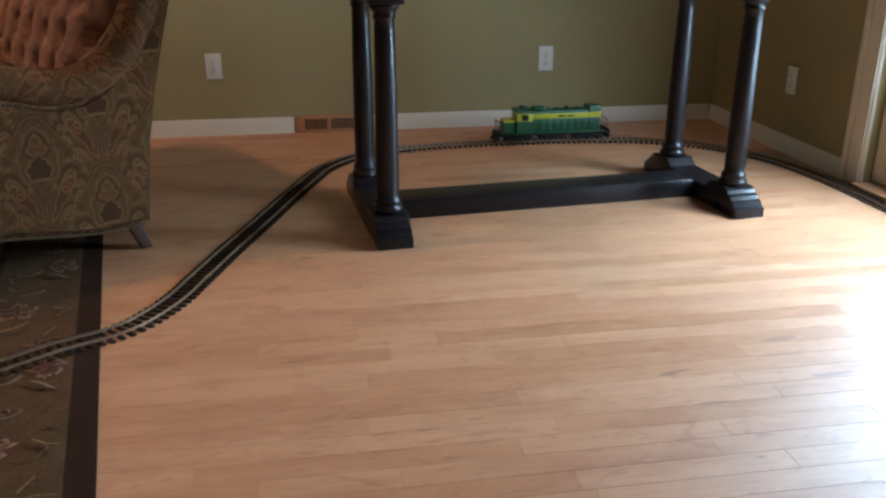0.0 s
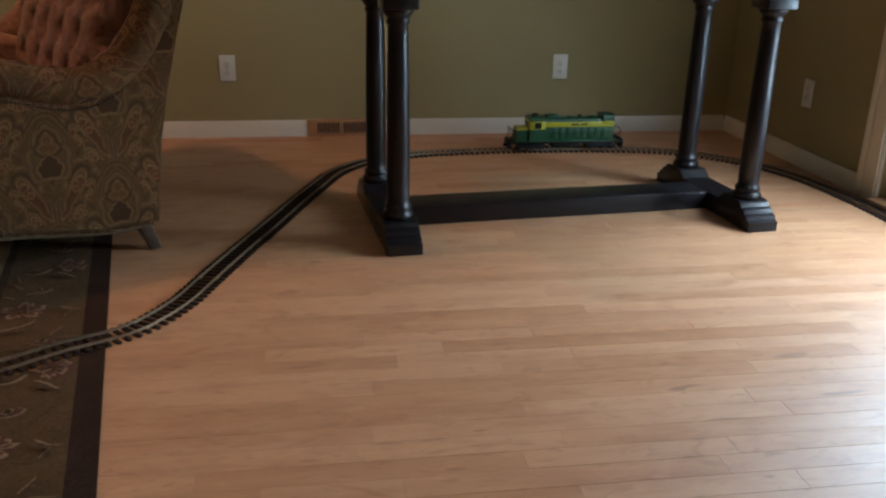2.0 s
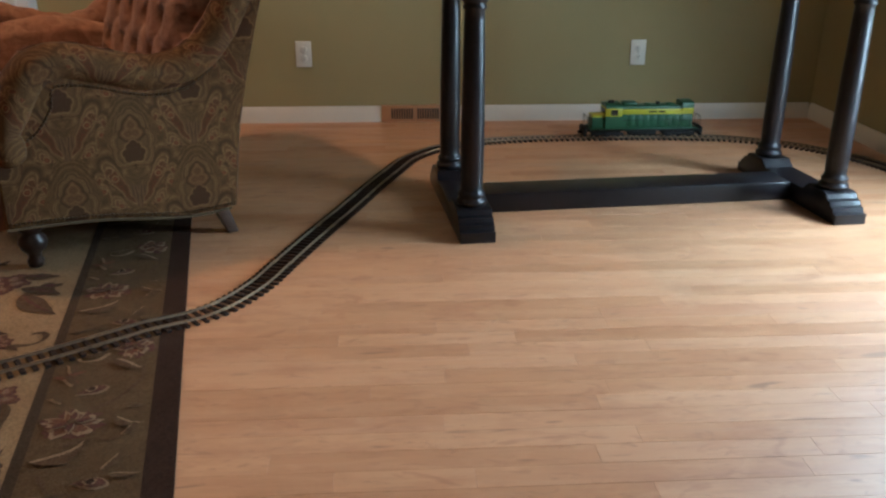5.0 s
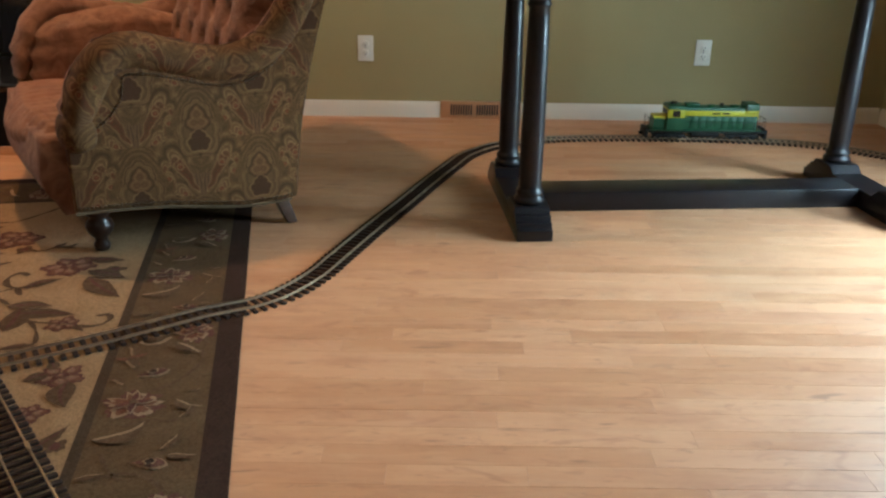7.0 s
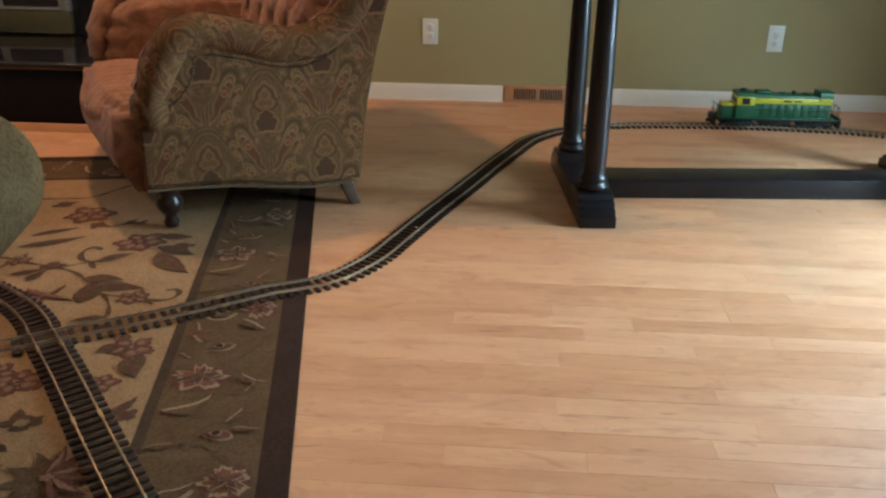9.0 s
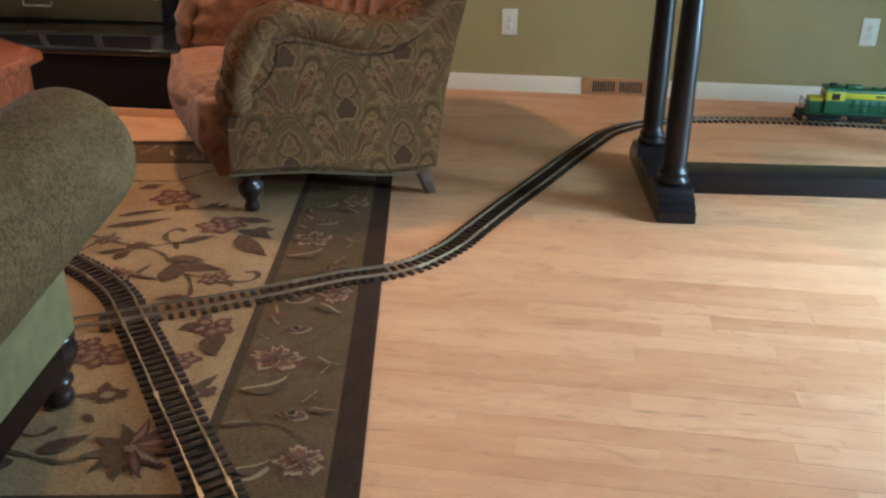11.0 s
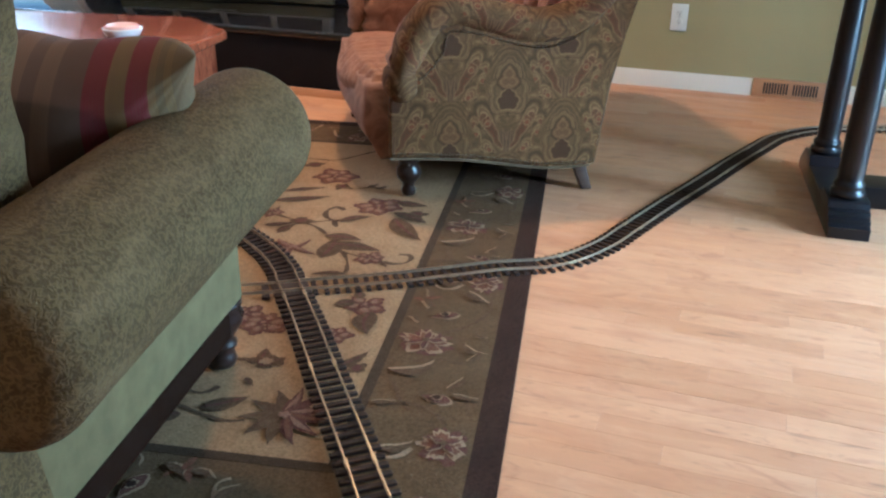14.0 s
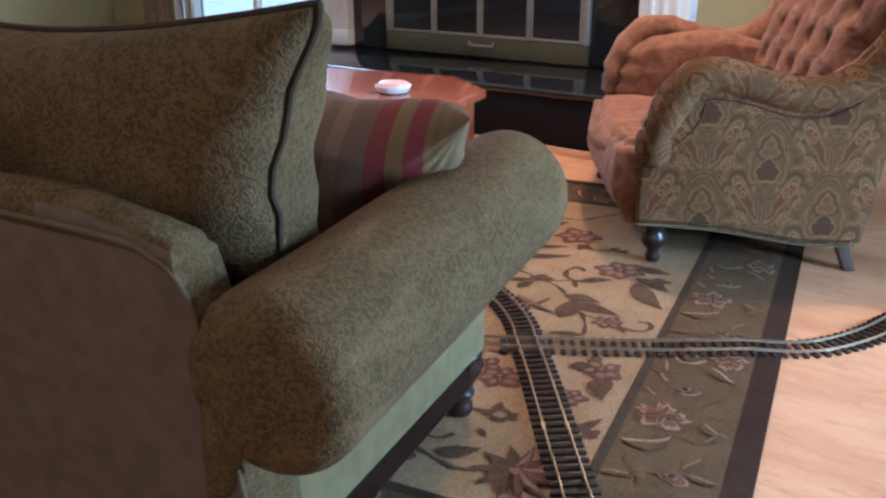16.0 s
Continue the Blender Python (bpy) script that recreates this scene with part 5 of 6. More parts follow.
for j in range(nv + 1):
    row = []
    for i in range(nu + 1):
        y, z = 0.022 + (CW - 0.088) * i / nu, 0.36 + 0.66 * j / nv
        base = 0.475 + 0.30 * (z - 0.36) + 0.02 * math.sin(7 * z)
        near = min(math.hypot(y - by, z - bz) for by, bz in buttons)
        fold = min(abs(math.sin(math.pi * ((y - 0.12) / 0.145 + (z - 0.5) / 0.21))), abs(math.sin(math.pi * ((y - 0.12) / 0.145 - (z - 0.5) / 0.21))))
        depth = 0.052 * math.exp(-(near / 0.022) ** 2) + 0.020 * math.exp(-(fold / 0.22) ** 2) - 0.016
        edge = -0.06 * max(0.0, abs(i / nu - 0.5) * 2 - 0.7) ** 2 * 11     # rounded off behind the wings
        wrinkle = 0.004 * noise.noise(Vector((y * 30, z * 30, 2)))
        row.append(tuft.verts.new((base + depth - 0.055 - edge + wrinkle, y, z)))
    grid.append(row)
for j in range(nv):
    for i in range(nu):
        tuft.faces.new((grid[j][i], grid[j + 1][i], grid[j + 1][i + 1], grid[j][i + 1]))
rim = [grid[0][i] for i in range(nu + 1)] + [grid[j][nu] for j in range(1, nv + 1)] + [grid[nv][i] for i in range(nu - 1, -1, -1)] + [grid[j][0] for j in range(nv - 1, 0, -1)]
deep = [tuft.verts.new((0.55 + 0.30 * (v.co.z - 0.36), v.co.y, v.co.z)) for v in rim]
for k in range(len(rim)):
    tuft.faces.new((rim[k], rim[(k + 1) % len(rim)], deep[(k + 1) % len(rim)], deep[k]))
bmesh.ops.recalc_face_normals(tuft, faces=tuft.faces[:])
part("tufted_back", tuft, VELVET, chair, "button-tufted rust velvet back", angle=60)
button_mesh = mesh_from(lathe([(0.011, 0.0), (0.010, 0.004), (0.006, 0.007)], 12, pose(0, 0, 0, 0, -90, 0)), "button")
button_mesh.materials.append(VELVET)
for by, bz in buttons:
    if 0.09 < by < CW - 0.13 and bz < 1.0:
        shared_part("button", button_mesh, chair, pose(0.475 + 0.30 * (bz - 0.36) - 0.012, by, bz))
seat = puffed(0.64, CW - 0.15, 0.15, 0.5, 46, 0.02, 3.0)
for v in seat.verts:                     # pleats drawn in over the front edge
    front = min(1.0, max(0.0, (-v.co.x - 0.12) / 0.12))
    wave = math.sin(v.co.y * 62 + 2.0 * noise.noise(Vector((v.co.y * 6, v.co.z * 8, 4))))
    v.co += Vector((-0.014, 0, 0.010)) * front * (abs(wave) - 0.6)
    v.co.z += 0.010 * noise.noise(Vector((v.co.x * 9, v.co.y * 7, 1.5)))
bmesh.ops.transform(seat, matrix=pose(0.205, (CW - 0.02) / 2 - 0.01, 0.278), verts=seat.verts[:])
part("seat", seat, VELVET, chair, "plump rust velvet seat cushion", angle=180)
apron = puffed(0.70, CW - 0.07, 0.23, 0.25, 16, 0.03, 5.0)
for v in apron.verts:                    # narrower towards the feet
    v.co.x += 0.035 * max(0.0, -v.co.z / 0.11) * (1 if v.co.x < 0 else 0)
bmesh.ops.transform(apron, matrix=pose(0.225, (CW - 0.02) / 2 - 0.01, 0.215), verts=apron.verts[:])
part("front_rail", apron, VELVET, chair, "rust velvet front rail", angle=180)
FRONT_LEG = [(0.012, 0.0), (0.020, 0.004), (0.022, 0.018), (0.016, 0.030), (0.019, 0.040), (0.032, 0.054), (0.037, 0.070), (0.034, 0.084), (0.024, 0.094), (0.030, 0.102), (0.034, 0.112), (0.034, 0.15)]
for y in (0.008, CW - 0.05):
    part("front_leg", lathe(FRONT_LEG, 24, pose(0.012 if y < 0.1 else -0.05, y, 0.0095)), DARK_WOOD, chair, "dark turned front leg", angle=50)
    leg = bmesh.new()
    add_box(leg, -0.022, 0.022, -0.02, 0.02, 0, 0.115, 0.004)
    for v in leg.verts:
        k = 1 - v.co.z / 0.115
        v.co.x = v.co.x * (1 - 0.30 * k) + 0.046 * k
        v.co.y *= 1 - 0.25 * k
    bmesh.ops.transform(leg, matrix=pose(0.513, y - 0.005, 0.0), verts=leg.verts[:])
    part("rear_leg", leg, LEG_WOOD, chair, "splayed walnut rear leg")

# ---------------------------------------------------------------- sofa
SU, SV = -1.93, -2.97                     # the middle of its foot on the floor
sofa = thing("sofa", rug_frame(SU, SV), "olive chenille sofa with rolled arms on dark turned legs", "sofa")
half = -0.975 - SU                        # half the width between the side panels
V_FRONT, V_BACK = -2.59 - SV, -3.335 - SV


def roll_outline(s):
    """Front outline of a rolled arm, s = 1 for the right-hand arm."""
    cx, r = half + 0.056, 0.108
    pts = [(half + 0.002, 0.16), (half - 0.002, 0.30)]
    pts += [(cx + r * math.cos(a), r * math.sin(a)) for a in (radians(d) for d in range(-118, 205, 9))]
    pts += [(half - 0.075, 0.40), (half - 0.08, 0.16)]
    return pts


def rolled_arm(s):
    bm = bmesh.new()
    rows = []
    span = V_FRONT - V_BACK
    ends = (0.0, 0.002, 0.006, 0.012, 0.020, 0.029, 0.040)
    stations = list(ends) + [0.04 + (span - 0.08) * k / 22 for k in range(1, 22)] + [span - e for e in reversed(ends)]
    for v in stations:
        t = v / span
        near_end = min(v, span - v, 0.04)
        v += V_BACK
        mid = 0.455 + 0.028 * t
        pinch = 1.0 - 0.04 / 0.108 * (1 - math.sqrt(max(0.0, 1 - (1 - near_end / 0.04) ** 2)))
        row = []
        for j, (x, z) in enumerate(roll_outline(s)):
            roll = 2 <= j < len(roll_outline(s)) - 2
            if roll:
                cx = half + 0.056
                w = 0.010 * noise.noise(Vector((x * 9, v * 6, z * 9 + s)))
                x, z = cx + (x - cx) * (pinch + w), mid + z * (pinch + w)
            row.append(bm.verts.new((s * x, v if roll else max(v, V_BACK + 0.045), z)))
        rows.append(row)
    m = len(rows[0])
    for a, b in zip(rows, rows[1:]):
        for j in range(m - 1):
            bm.faces.new((a[j], a[j + 1], b[j + 1], b[j]))
        bm.faces.new((a[m - 1], a[0], b[0], b[m - 1]))
    bm.faces.new(rows[0])
    bm.faces.new(rows[-1])
    bmesh.ops.recalc_face_normals(bm, faces=bm.faces[:])
    return bm


for s in (1, -1):
    part("arm", rolled_arm(s), CHENILLE, sofa, "rolled chenille arm", angle=50)
    x0, x1 = sorted((s * (half + 0.003), s * (half - 0.03)))
    part("side_panel", box(x0, x1, V_BACK + 0.04, V_FRONT + 0.003, 0.152, 0.385, 0.004), SOFA_PLAIN, sofa, "pale sage cloth side panel")
rail = bmesh.new()
add_box(rail, -half - 0.002, half + 0.002, V_BACK + 0.015, V_FRONT - 0.055, 0.098, 0.151, 0.006)
part("base_rail", rail, RAIL_WOOD, sofa, "dark stained wooden base rail")
part("seat_deck", box(-half + 0.08, half - 0.08, V_BACK + 0.06, V_FRONT - 0.02, 0.152, 0.27, 0.01), CHENILLE, sofa)
for k in (-1, 0, 1):
    w = (2 * half - 0.18) / 3
    c = puffed(w - 0.006, 0.60, 0.16, 0.18, 10, 0.03, k)
    bmesh.ops.transform(c, matrix=pose(k * w, V_FRONT - 0.31, 0.35), verts=c.verts[:])
    part("seat_cushion", c, CHENILLE, sofa, "chenille seat cushion", angle=180)
# raked back with a boxed top edge
back = bmesh.new()
cols = 30
rake = [(0.050, 0.152), (0.044, 0.35), (0.030, 0.52), (0.016, 0.612), (0.018, 0.632), (0.027, 0.642), (0.040, 0.646), (0.055, 0.645), (0.068, 0.639), (0.075, 0.626), (0.082, 0.59), (0.105, 0.45), (0.14, 0.27), (0.14, 0.152)]
rows = []
for k in range(cols + 1):
    t = k / cols * 2 - 1
    row = []
    for y, z in rake:
        w = half + 0.028 - 0.065 * max(0.0, (z - 0.152) / 0.52)
        drop = 0.030 * max(0.0, abs(t) - 0.86) / 0.14 if z > 0.6 else 0.0
        row.append(back.verts.new((t * w, V_BACK - 0.02 + y, z - drop + 0.004 * noise.noise(Vector((t * 9, y * 9, z * 6))))))
    rows.append(row)
for a, b in zip(rows, rows[1:]):
    for j in range(len(rake)):
        back.faces.new((a[j], b[j], b[(j + 1) % len(rake)], a[(j + 1) % len(rake)]))
back.faces.new(list(reversed(rows[0])))
back.faces.new(rows[-1])
bmesh.ops.recalc_face_normals(back, faces=back.faces[:])
bob = part("back", back, [CHENILLE, SOFA_BACK], sofa, "chenille sofa back with plain brown rear cloth", angle=75)
for poly in bob.data.polygons:
    if poly.normal.y < -0.8 and poly.center.z < 0.622:
        poly.material_index = 1
rim = [(t * (half + 0.027 - 0.065 * (z - 0.152) / 0.52), V_BACK - 0.02 + y - 0.002, z) for t, y, z in
       ((1, 0.050, 0.155), (1, 0.044, 0.35), (1, 0.030, 0.52), (0.997, 0.020, 0.572), (0.975, 0.017, 0.590), (0.9, 0.015, 0.608), (0.5, 0.014, 0.618), (0.0, 0.014, 0.619), (-0.5, 0.014, 0.618), (-0.97, 0.016, 0.592), (-1, 0.030, 0.52), (-1, 0.050, 0.155))]
part("piping", sweep(smooth_path(rim, 0.02), round_section(0.0035, steps=8), up=Vector((0, 1, 0))), WELT, sofa, "tan piping")
SOFA_LEG = [(0.015, 0.0), (0.022, 0.003), (0.025, 0.012), (0.023, 0.026), (0.019, 0.036), (0.027, 0.044), (0.027, 0.052), (0.021, 0.060), (0.030, 0.076), (0.039, 0.096), (0.041, 0.112), (0.036, 0.126), (0.040, 0.130), (0.040, 0.142)]
for x, y in ((half - 0.045, V_FRONT - 0.012), (-half + 0.045, V_FRONT - 0.012), (half - 0.045, V_BACK - 0.075), (-half + 0.045, V_BACK - 0.075)):
    part("leg", lathe([(r * 1.2, z) for r, z in SOFA_LEG], 24, pose(x, y, 0.009)), DARK_WOOD, sofa, "dark turned bun leg", angle=50)


def cushion_piping(w, h, sag, turn, r):
    edge = []
    for k in range(81):
        t = (k % 80) / 20
        q, f = int(t), math.sin((t % 1 - 0.5) * math.pi)
        a, b = ((f, -1), (1, f), (-f, 1), (-1, -f))[q]
        x, z = cushion_rim(w, h, sag, a, b)
        edge.append(turn @ Vector((x * 1.004, seam_wave(a, b), z * 1.004)))
    return sweep(edge, round_section(r, steps=8), up=Vector((0, 1, 0.01)), caps=False)


def back_cushion(u, v, z, w, h, lean, seed, label, turn=0.0):
    t = thing("sofa_cushion", rug_frame(u, v, z, turn), label, "cushion", "sofa back cushions")
    m = pose(0, 0, 0, lean, 0, 0) @ Matrix(((1, 0, 0.28, 0), (0, 1, 0, 0), (0.06, 0, 1, 0), (0, 0, 0, 1)))   # slumped to one side
    bm = loose_cushion(w, 0.22, h, 0.10, seed, power=0.36, front=1.3)
    bmesh.ops.transform(bm, matrix=m, verts=bm.verts[:])
    part("cover", bm, CHENILLE, t, "plump chenille cover", angle=180)
    part("piping", cushion_piping(w, h, 0.10, m, 0.0048), PIPING, t, "dark piping cord")
    return t


back_cushion(-1.275, -3.165, 0.618, 0.69, 0.40, 9, 1.3, "plump olive chenille back cushion with dark piping", -7.0)
back_cushion(-1.955, -3.160, 0.65, 0.64, 0.42, 9, 4.1, "olive chenille back cushion in the middle of the sofa")
back_cushion(-2.60, -3.160, 0.65, 0.62, 0.42, 9, 7.7, "olive chenille back cushion by the far arm")

throw = thing("throw_pillow", rug_frame(-1.125, -2.80, 0.516, 8), "red and gold striped pillow leaning on the sofa arm", "pillow")
pil = loose_cushion(0.435, 0.285, 0.355, 0.12, 9.0, 70, 3.0, 0.41)
bmesh.ops.transform(pil, matrix=pose(0, 0, 0, 36, 0, 0) @ pose(0, 0, 0, 0, 3, 0), verts=pil.verts[:])
part("cover", pil, STRIPES, throw, angle=180)

# ---------------------------------------------------------------- coffee table with a dish
coffee = thing("coffee_table", rug_frame(-2.03, -1.72), "red cherry coffee table with clipped corners", "table")


def clipped(hx, hy, c):
    return [(hx, hy - c), (hx - c, hy), (-hx + c, hy), (-hx, hy - c), (-hx, -hy + c), (-hx + c, -hy), (hx - c, -hy), (hx, -hy + c)]


lay = pose(0, 0, 0, -90, 0, 0)
part("tabletop", prism(clipped(0.62, 0.38, 0.19), 0.03, Matrix.Translation((0, 0, 0.45)) @ lay, 0.006), CHERRY, coffee)
part("apron", prism(clipped(0.59, 0.35, 0.18), 0.13, Matrix.Translation((0, 0, 0.419)) @ lay, 0.003), CHERRY, coffee)
for x in (-0.45, 0.45):
    for y in (-0.22, 0.22):
        part("leg", lathe([(0.022, 0.0), (0.024, 0.01), (0.028, 0.12), (0.034, 0.24), (0.036, 0.288)], 16, pose(x, y, 0.0095)), CHERRY, coffee)
dish = thing("candle_dish", rug_frame(-1.64, -1.70, 0.4505), "white ceramic dish with coral wax on the coffee table", "dish")
part("bowl", lathe([(0.036, 0.0), (0.046, 0.004), (0.053, 0.018), (0.055, 0.024), (0.050, 0.025), (0.048, 0.019)], 28), CERAMIC, dish)
part("wax", lathe([(0.046, 0.018), (0.047, 0.027), (0.040, 0.033), (0.02, 0.035)], 28), CORAL, dish)

# ---------------------------------------------------------------- curtain by the window
curtain = thing("curtain", pose(-4.98, -0.16, 0), "brown pleated curtain beside the window", "curtain")
cl = bmesh.new()
old = None
for k in range(90):
    x = k / 89 * 0.36
    y = 0.035 * math.sin(k * 0.62) + 0.01 * math.sin(k * 1.7)
    now = [cl.verts.new((x, y * (0.7 + 0.3 * (1 - z / 2.2)), z)) for z in (0.02, 0.6, 1.2, 1.8, 2.25)]
    if old:
        for j in range(4):
            cl.faces.new((old[j], now[j], now[j + 1], old[j + 1]))
    old = now
part("cloth", cl, CURTAIN, curtain, angle=180).modifiers.new("thick", "SOLIDIFY").thickness = 0.004
part("rod", lathe([(0.012, 0.0), (0.012, 1.75)], 16, pose(-0.08, 0.02, 2.28, 0, 90, 0)), DARK_WOOD, curtain)

# ---------------------------------------------------------------- toy railway track
MAIN = [(2.335, -3.1), (2.34, -2.3), (2.345, -1.55), (2.335, -1.12), (2.275, -0.82), (2.12, -0.575), (1.87, -0.425), (1.55, -0.375), (1.25, -0.372), (1.0, -0.385), (0.80, -0.425),
        (0.62, -0.515), (0.49, -0.665), (0.415, -0.85), (0.34, -1.06), (0.26, -1.30), (0.18, -1.53), (0.105, -1.76), (0.060, -1.895), (-0.01, -2.02), (-0.10, -2.10), (-0.21, -2.185), (-0.343, -2.282), (-0.454, -2.352), (-0.561, -2.418)]
PAST = [(-0.561, -2.418), (-0.66, -2.478), (-0.76, -2.54), (-0.88, -2.62), (-1.05, -2.70), (-1.3, -2.78)]
CROSS_A = [(-1.16, -2.06), (-0.98, -2.11), (-0.82, -2.19), (-0.70, -2.27), (-0.62, -2.345), (-0.561, -2.418)]
CROSS_B = [(-0.561, -2.418), (-0.46, -2.54), (-0.306, -2.735), (-0.116, -2.975), (0.02, -3.15), (0.12, -3.35), (0.15, -3.6)]
tie_bm = box(-0.0055, 0.0055, -0.043, 0.043, 0.0, 0.0065, 0.0012, 1)
for s in (-1, 1):
    add_box(tie_bm, -0.003, 0.003, s * 0.0228 - 0.0040, s * 0.0228 + 0.0040, 0.006, 0.0076)
TIE_MESH = mesh_from(tie_bm, "tie", False)
TIE_MESH.materials.append(TIE)
RAIL_SECTION = [(-0.0020, 0.0068), (-0.0020, 0.0078), (-0.0007, 0.0088), (-0.0007, 0.0112), (-0.0013, 0.0116), (-0.0013, 0.0135), (0.0013, 0.0135), (0.0013, 0.0116), (0.0007, 0.0112), (0.0007, 0.0088), (0.0020, 0.0078), (0.0020, 0.0068)]
GAUGE = 0.0228
joiner = box(-0.011, 0.011, -0.0036, 0.0036, 0.0066, 0.0096, 0.0006, 1)
for s in (-1, 1):
    add_box(joiner, -0.011, 0.011, s * 0.0023 - 0.0009, s * 0.0023 + 0.0009, 0.0090, 0.0118)
JOINER_MESH = mesh_from(joiner, "rail_joiner", False)
JOINER_MESH.materials.append(JOINER)


def on_rug(p):
    a = radians(AXIS_TURN)
    u, v = p.x * math.cos(a) + p.y * math.sin(a), -p.x * math.sin(a) + p.y * math.cos(a)
    edge = RU1 - u
    return min(1.0, max(0.0, edge / 0.10 + 0.15)) * 0.0105 if RV0 - 0.05 < v < RV1 else 0.0


def lay_track(points, per_section, skip_start=0.0, skip_end=0.0, bare=0):
    path = smooth_path([(x, y, 0) for x, y in points], 0.0235)
    path = path[int(skip_start / 0.0235): len(path) - int(skip_end / 0.0235)]
    for p in path:
        p.z = on_rug(p)
    k = 0
    while k < len(path) - 2:
        some = path[k: k + per_section + 1]
        if len(some) < 3:
            break
        mid = some[len(some) // 2]
        rugged = mid.z > 0.004
        t = thing("track_section", Matrix.Translation((mid.x, mid.y, 0)), "brass-railed toy track with brown ties on the " + ("rug" if rugged else "wooden floor"), "toy track", "toy railway track")
        base = Vector((mid.x, mid.y, 0))
        for s in (-1, 1):
            line = []
            for j, p in enumerate(some):
                a = (some[min(j + 1, len(some) - 1)] - some[max(j - 1, 0)])
                a.z = 0
                a.normalize()
                line.append(p - base + Vector((-a.y, a.x, 0)) * s * GAUGE)
            part("rail", sweep(line, RAIL_SECTION), RAIL, t, smooth=False)
            a = line[1] - line[0]
            shared_part("rail_joiner", JOINER_MESH, t, Matrix.Translation(line[0]) @ pose(0, 0, 0, 0, 0, math.degrees(math.atan2(a.y, a.x))))
        for j, (p, q) in enumerate(zip(some, some[1:])):
            if k + j < bare and (k + j) % 4:
                continue
            a = q - p
            shared_part("tie", TIE_MESH, t, Matrix.Translation((p + q) / 2 - base) @ pose(0, 0, 0, 0, 0, math.degrees(math.atan2(a.y, a.x))))
        k += per_section


lay_track(MAIN, 13, 0.0, 0.047)
lay_track(PAST, 20, 0.05, 0.0, 11)
lay_track(CROSS_A, 20, 0.0, 0.047)
lay_track(CROSS_B, 13, 0.05, 0.0)

cross = thing("track_crossing", pose(-0.561, -2.418, 0.0105), "dark toy track crossing with brass rails on the rug", "toy track", "toy railway track")
ang1 = math.degrees(math.atan2(-0.070, -0.107))
ang2 = math.degrees(math.atan2(-0.122, 0.101))
for ang, L in ((ang1, 0.068), (ang2, 0.068)):
    for s in (-1, 1):
        bm = sweep([(-L, s * GAUGE, 0.0004 if ang == ang2 else 0.0), (L, s * GAUGE, 0.0004 if ang == ang2 else 0.0)], RAIL_SECTION)
        bmesh.ops.transform(bm, matrix=pose(0, 0, 0, 0, 0, ang), verts=bm.verts[:])
        part("rail", bm, RAIL, cross, smooth=False)
bm = box(-0.042, 0.042, -0.042, 0.042, 0.001, 0.0075, 0.003)
bmesh.ops.transform(bm, matrix=pose(0, 0, 0, 0, 0, ang2), verts=bm.verts[:])
part("crossing_plate", bm, TIE, cross, "dark plastic crossing plate")
for ang in (ang1, ang2):
    for x in (-0.053, 0.053):
        shared_part("tie", TIE_MESH, cross, pose(0, 0, 0, 0, 0, ang) @ pose(x, 0, 0))

# ---------------------------------------------------------------- toy locomotive on the rails
loco = thing("toy_locomotive", pose(1.487, -0.373, 0.0135, 0, 0, 180.6), "green and yellow toy diesel locomotive on the track", "toy train")
# local x points to the short hood, in the direction of travel
B0, B1 = -0.245, 0.245
part("frame", box(B0, B1, -0.048, 0.048, 0.028, 0.038, 0.002), LOCO_BLACK, loco, "black underframe")
part("walkway", box(B0 + 0.012, B1 - 0.012, -0.052, 0.052, 0.038, 0.041, 0.001), LOCO_GREEN, loco)
part("fuel_tank", box(-0.06, 0.06, -0.036, 0.036, 0.008, 0.028, 0.006), LOCO_BLACK, loco)
wheel = mesh_from(lathe([(0.0165, 0.0), (0.0165, 0.002), (0.0145, 0.003), (0.0145, 0.008), (0.006, 0.008), (0.005, 0.0095)], 20, pose(0, 0, 0, 90, 0, 0)), "wheel")
wheel.materials.append(LOCO_STEEL)
for x in (-0.155, 0.155):
    truck = part("truck", box(x - 0.062, x + 0.062, -0.034, 0.034, 0.008, 0.026, 0.003), LOCO_BLACK, loco, "black three-axle truck")
    for s in (-1, 1):
        side = box(x - 0.070, x + 0.070, min(s * 0.036, s * 0.044), max(s * 0.036, s * 0.044), 0.010, 0.022, 0.002)
        for dx in (-0.045, 0.0, 0.045):
            add_box(side, x + dx - 0.009, x + dx + 0.009, min(s * 0.040, s * 0.049), max(s * 0.040, s * 0.049), 0.006, 0.020, 0.002)
        part("side_frame", side, LOCO_BLACK, truck)
        for dx in (-0.045, 0.0, 0.045):
            shared_part("wheel", wheel, truck, pose(x + dx, s * 0.024, 0.0166, 0, 0, 0 if s < 0 else 180))


def hood_section(w, z0, z1, r):
    return [(-w, z0), (w, z0), (w, z1 - r), (w - r * 0.3, z1 - r * 0.3), (w - r, z1), (-w + r, z1), (-w + r * 0.3, z1 - r * 0.3), (-w, z1 - r)]


def hood(x0, x1, section):
    return sweep([(x0, 0, 0), (x1, 0, 0)], section)


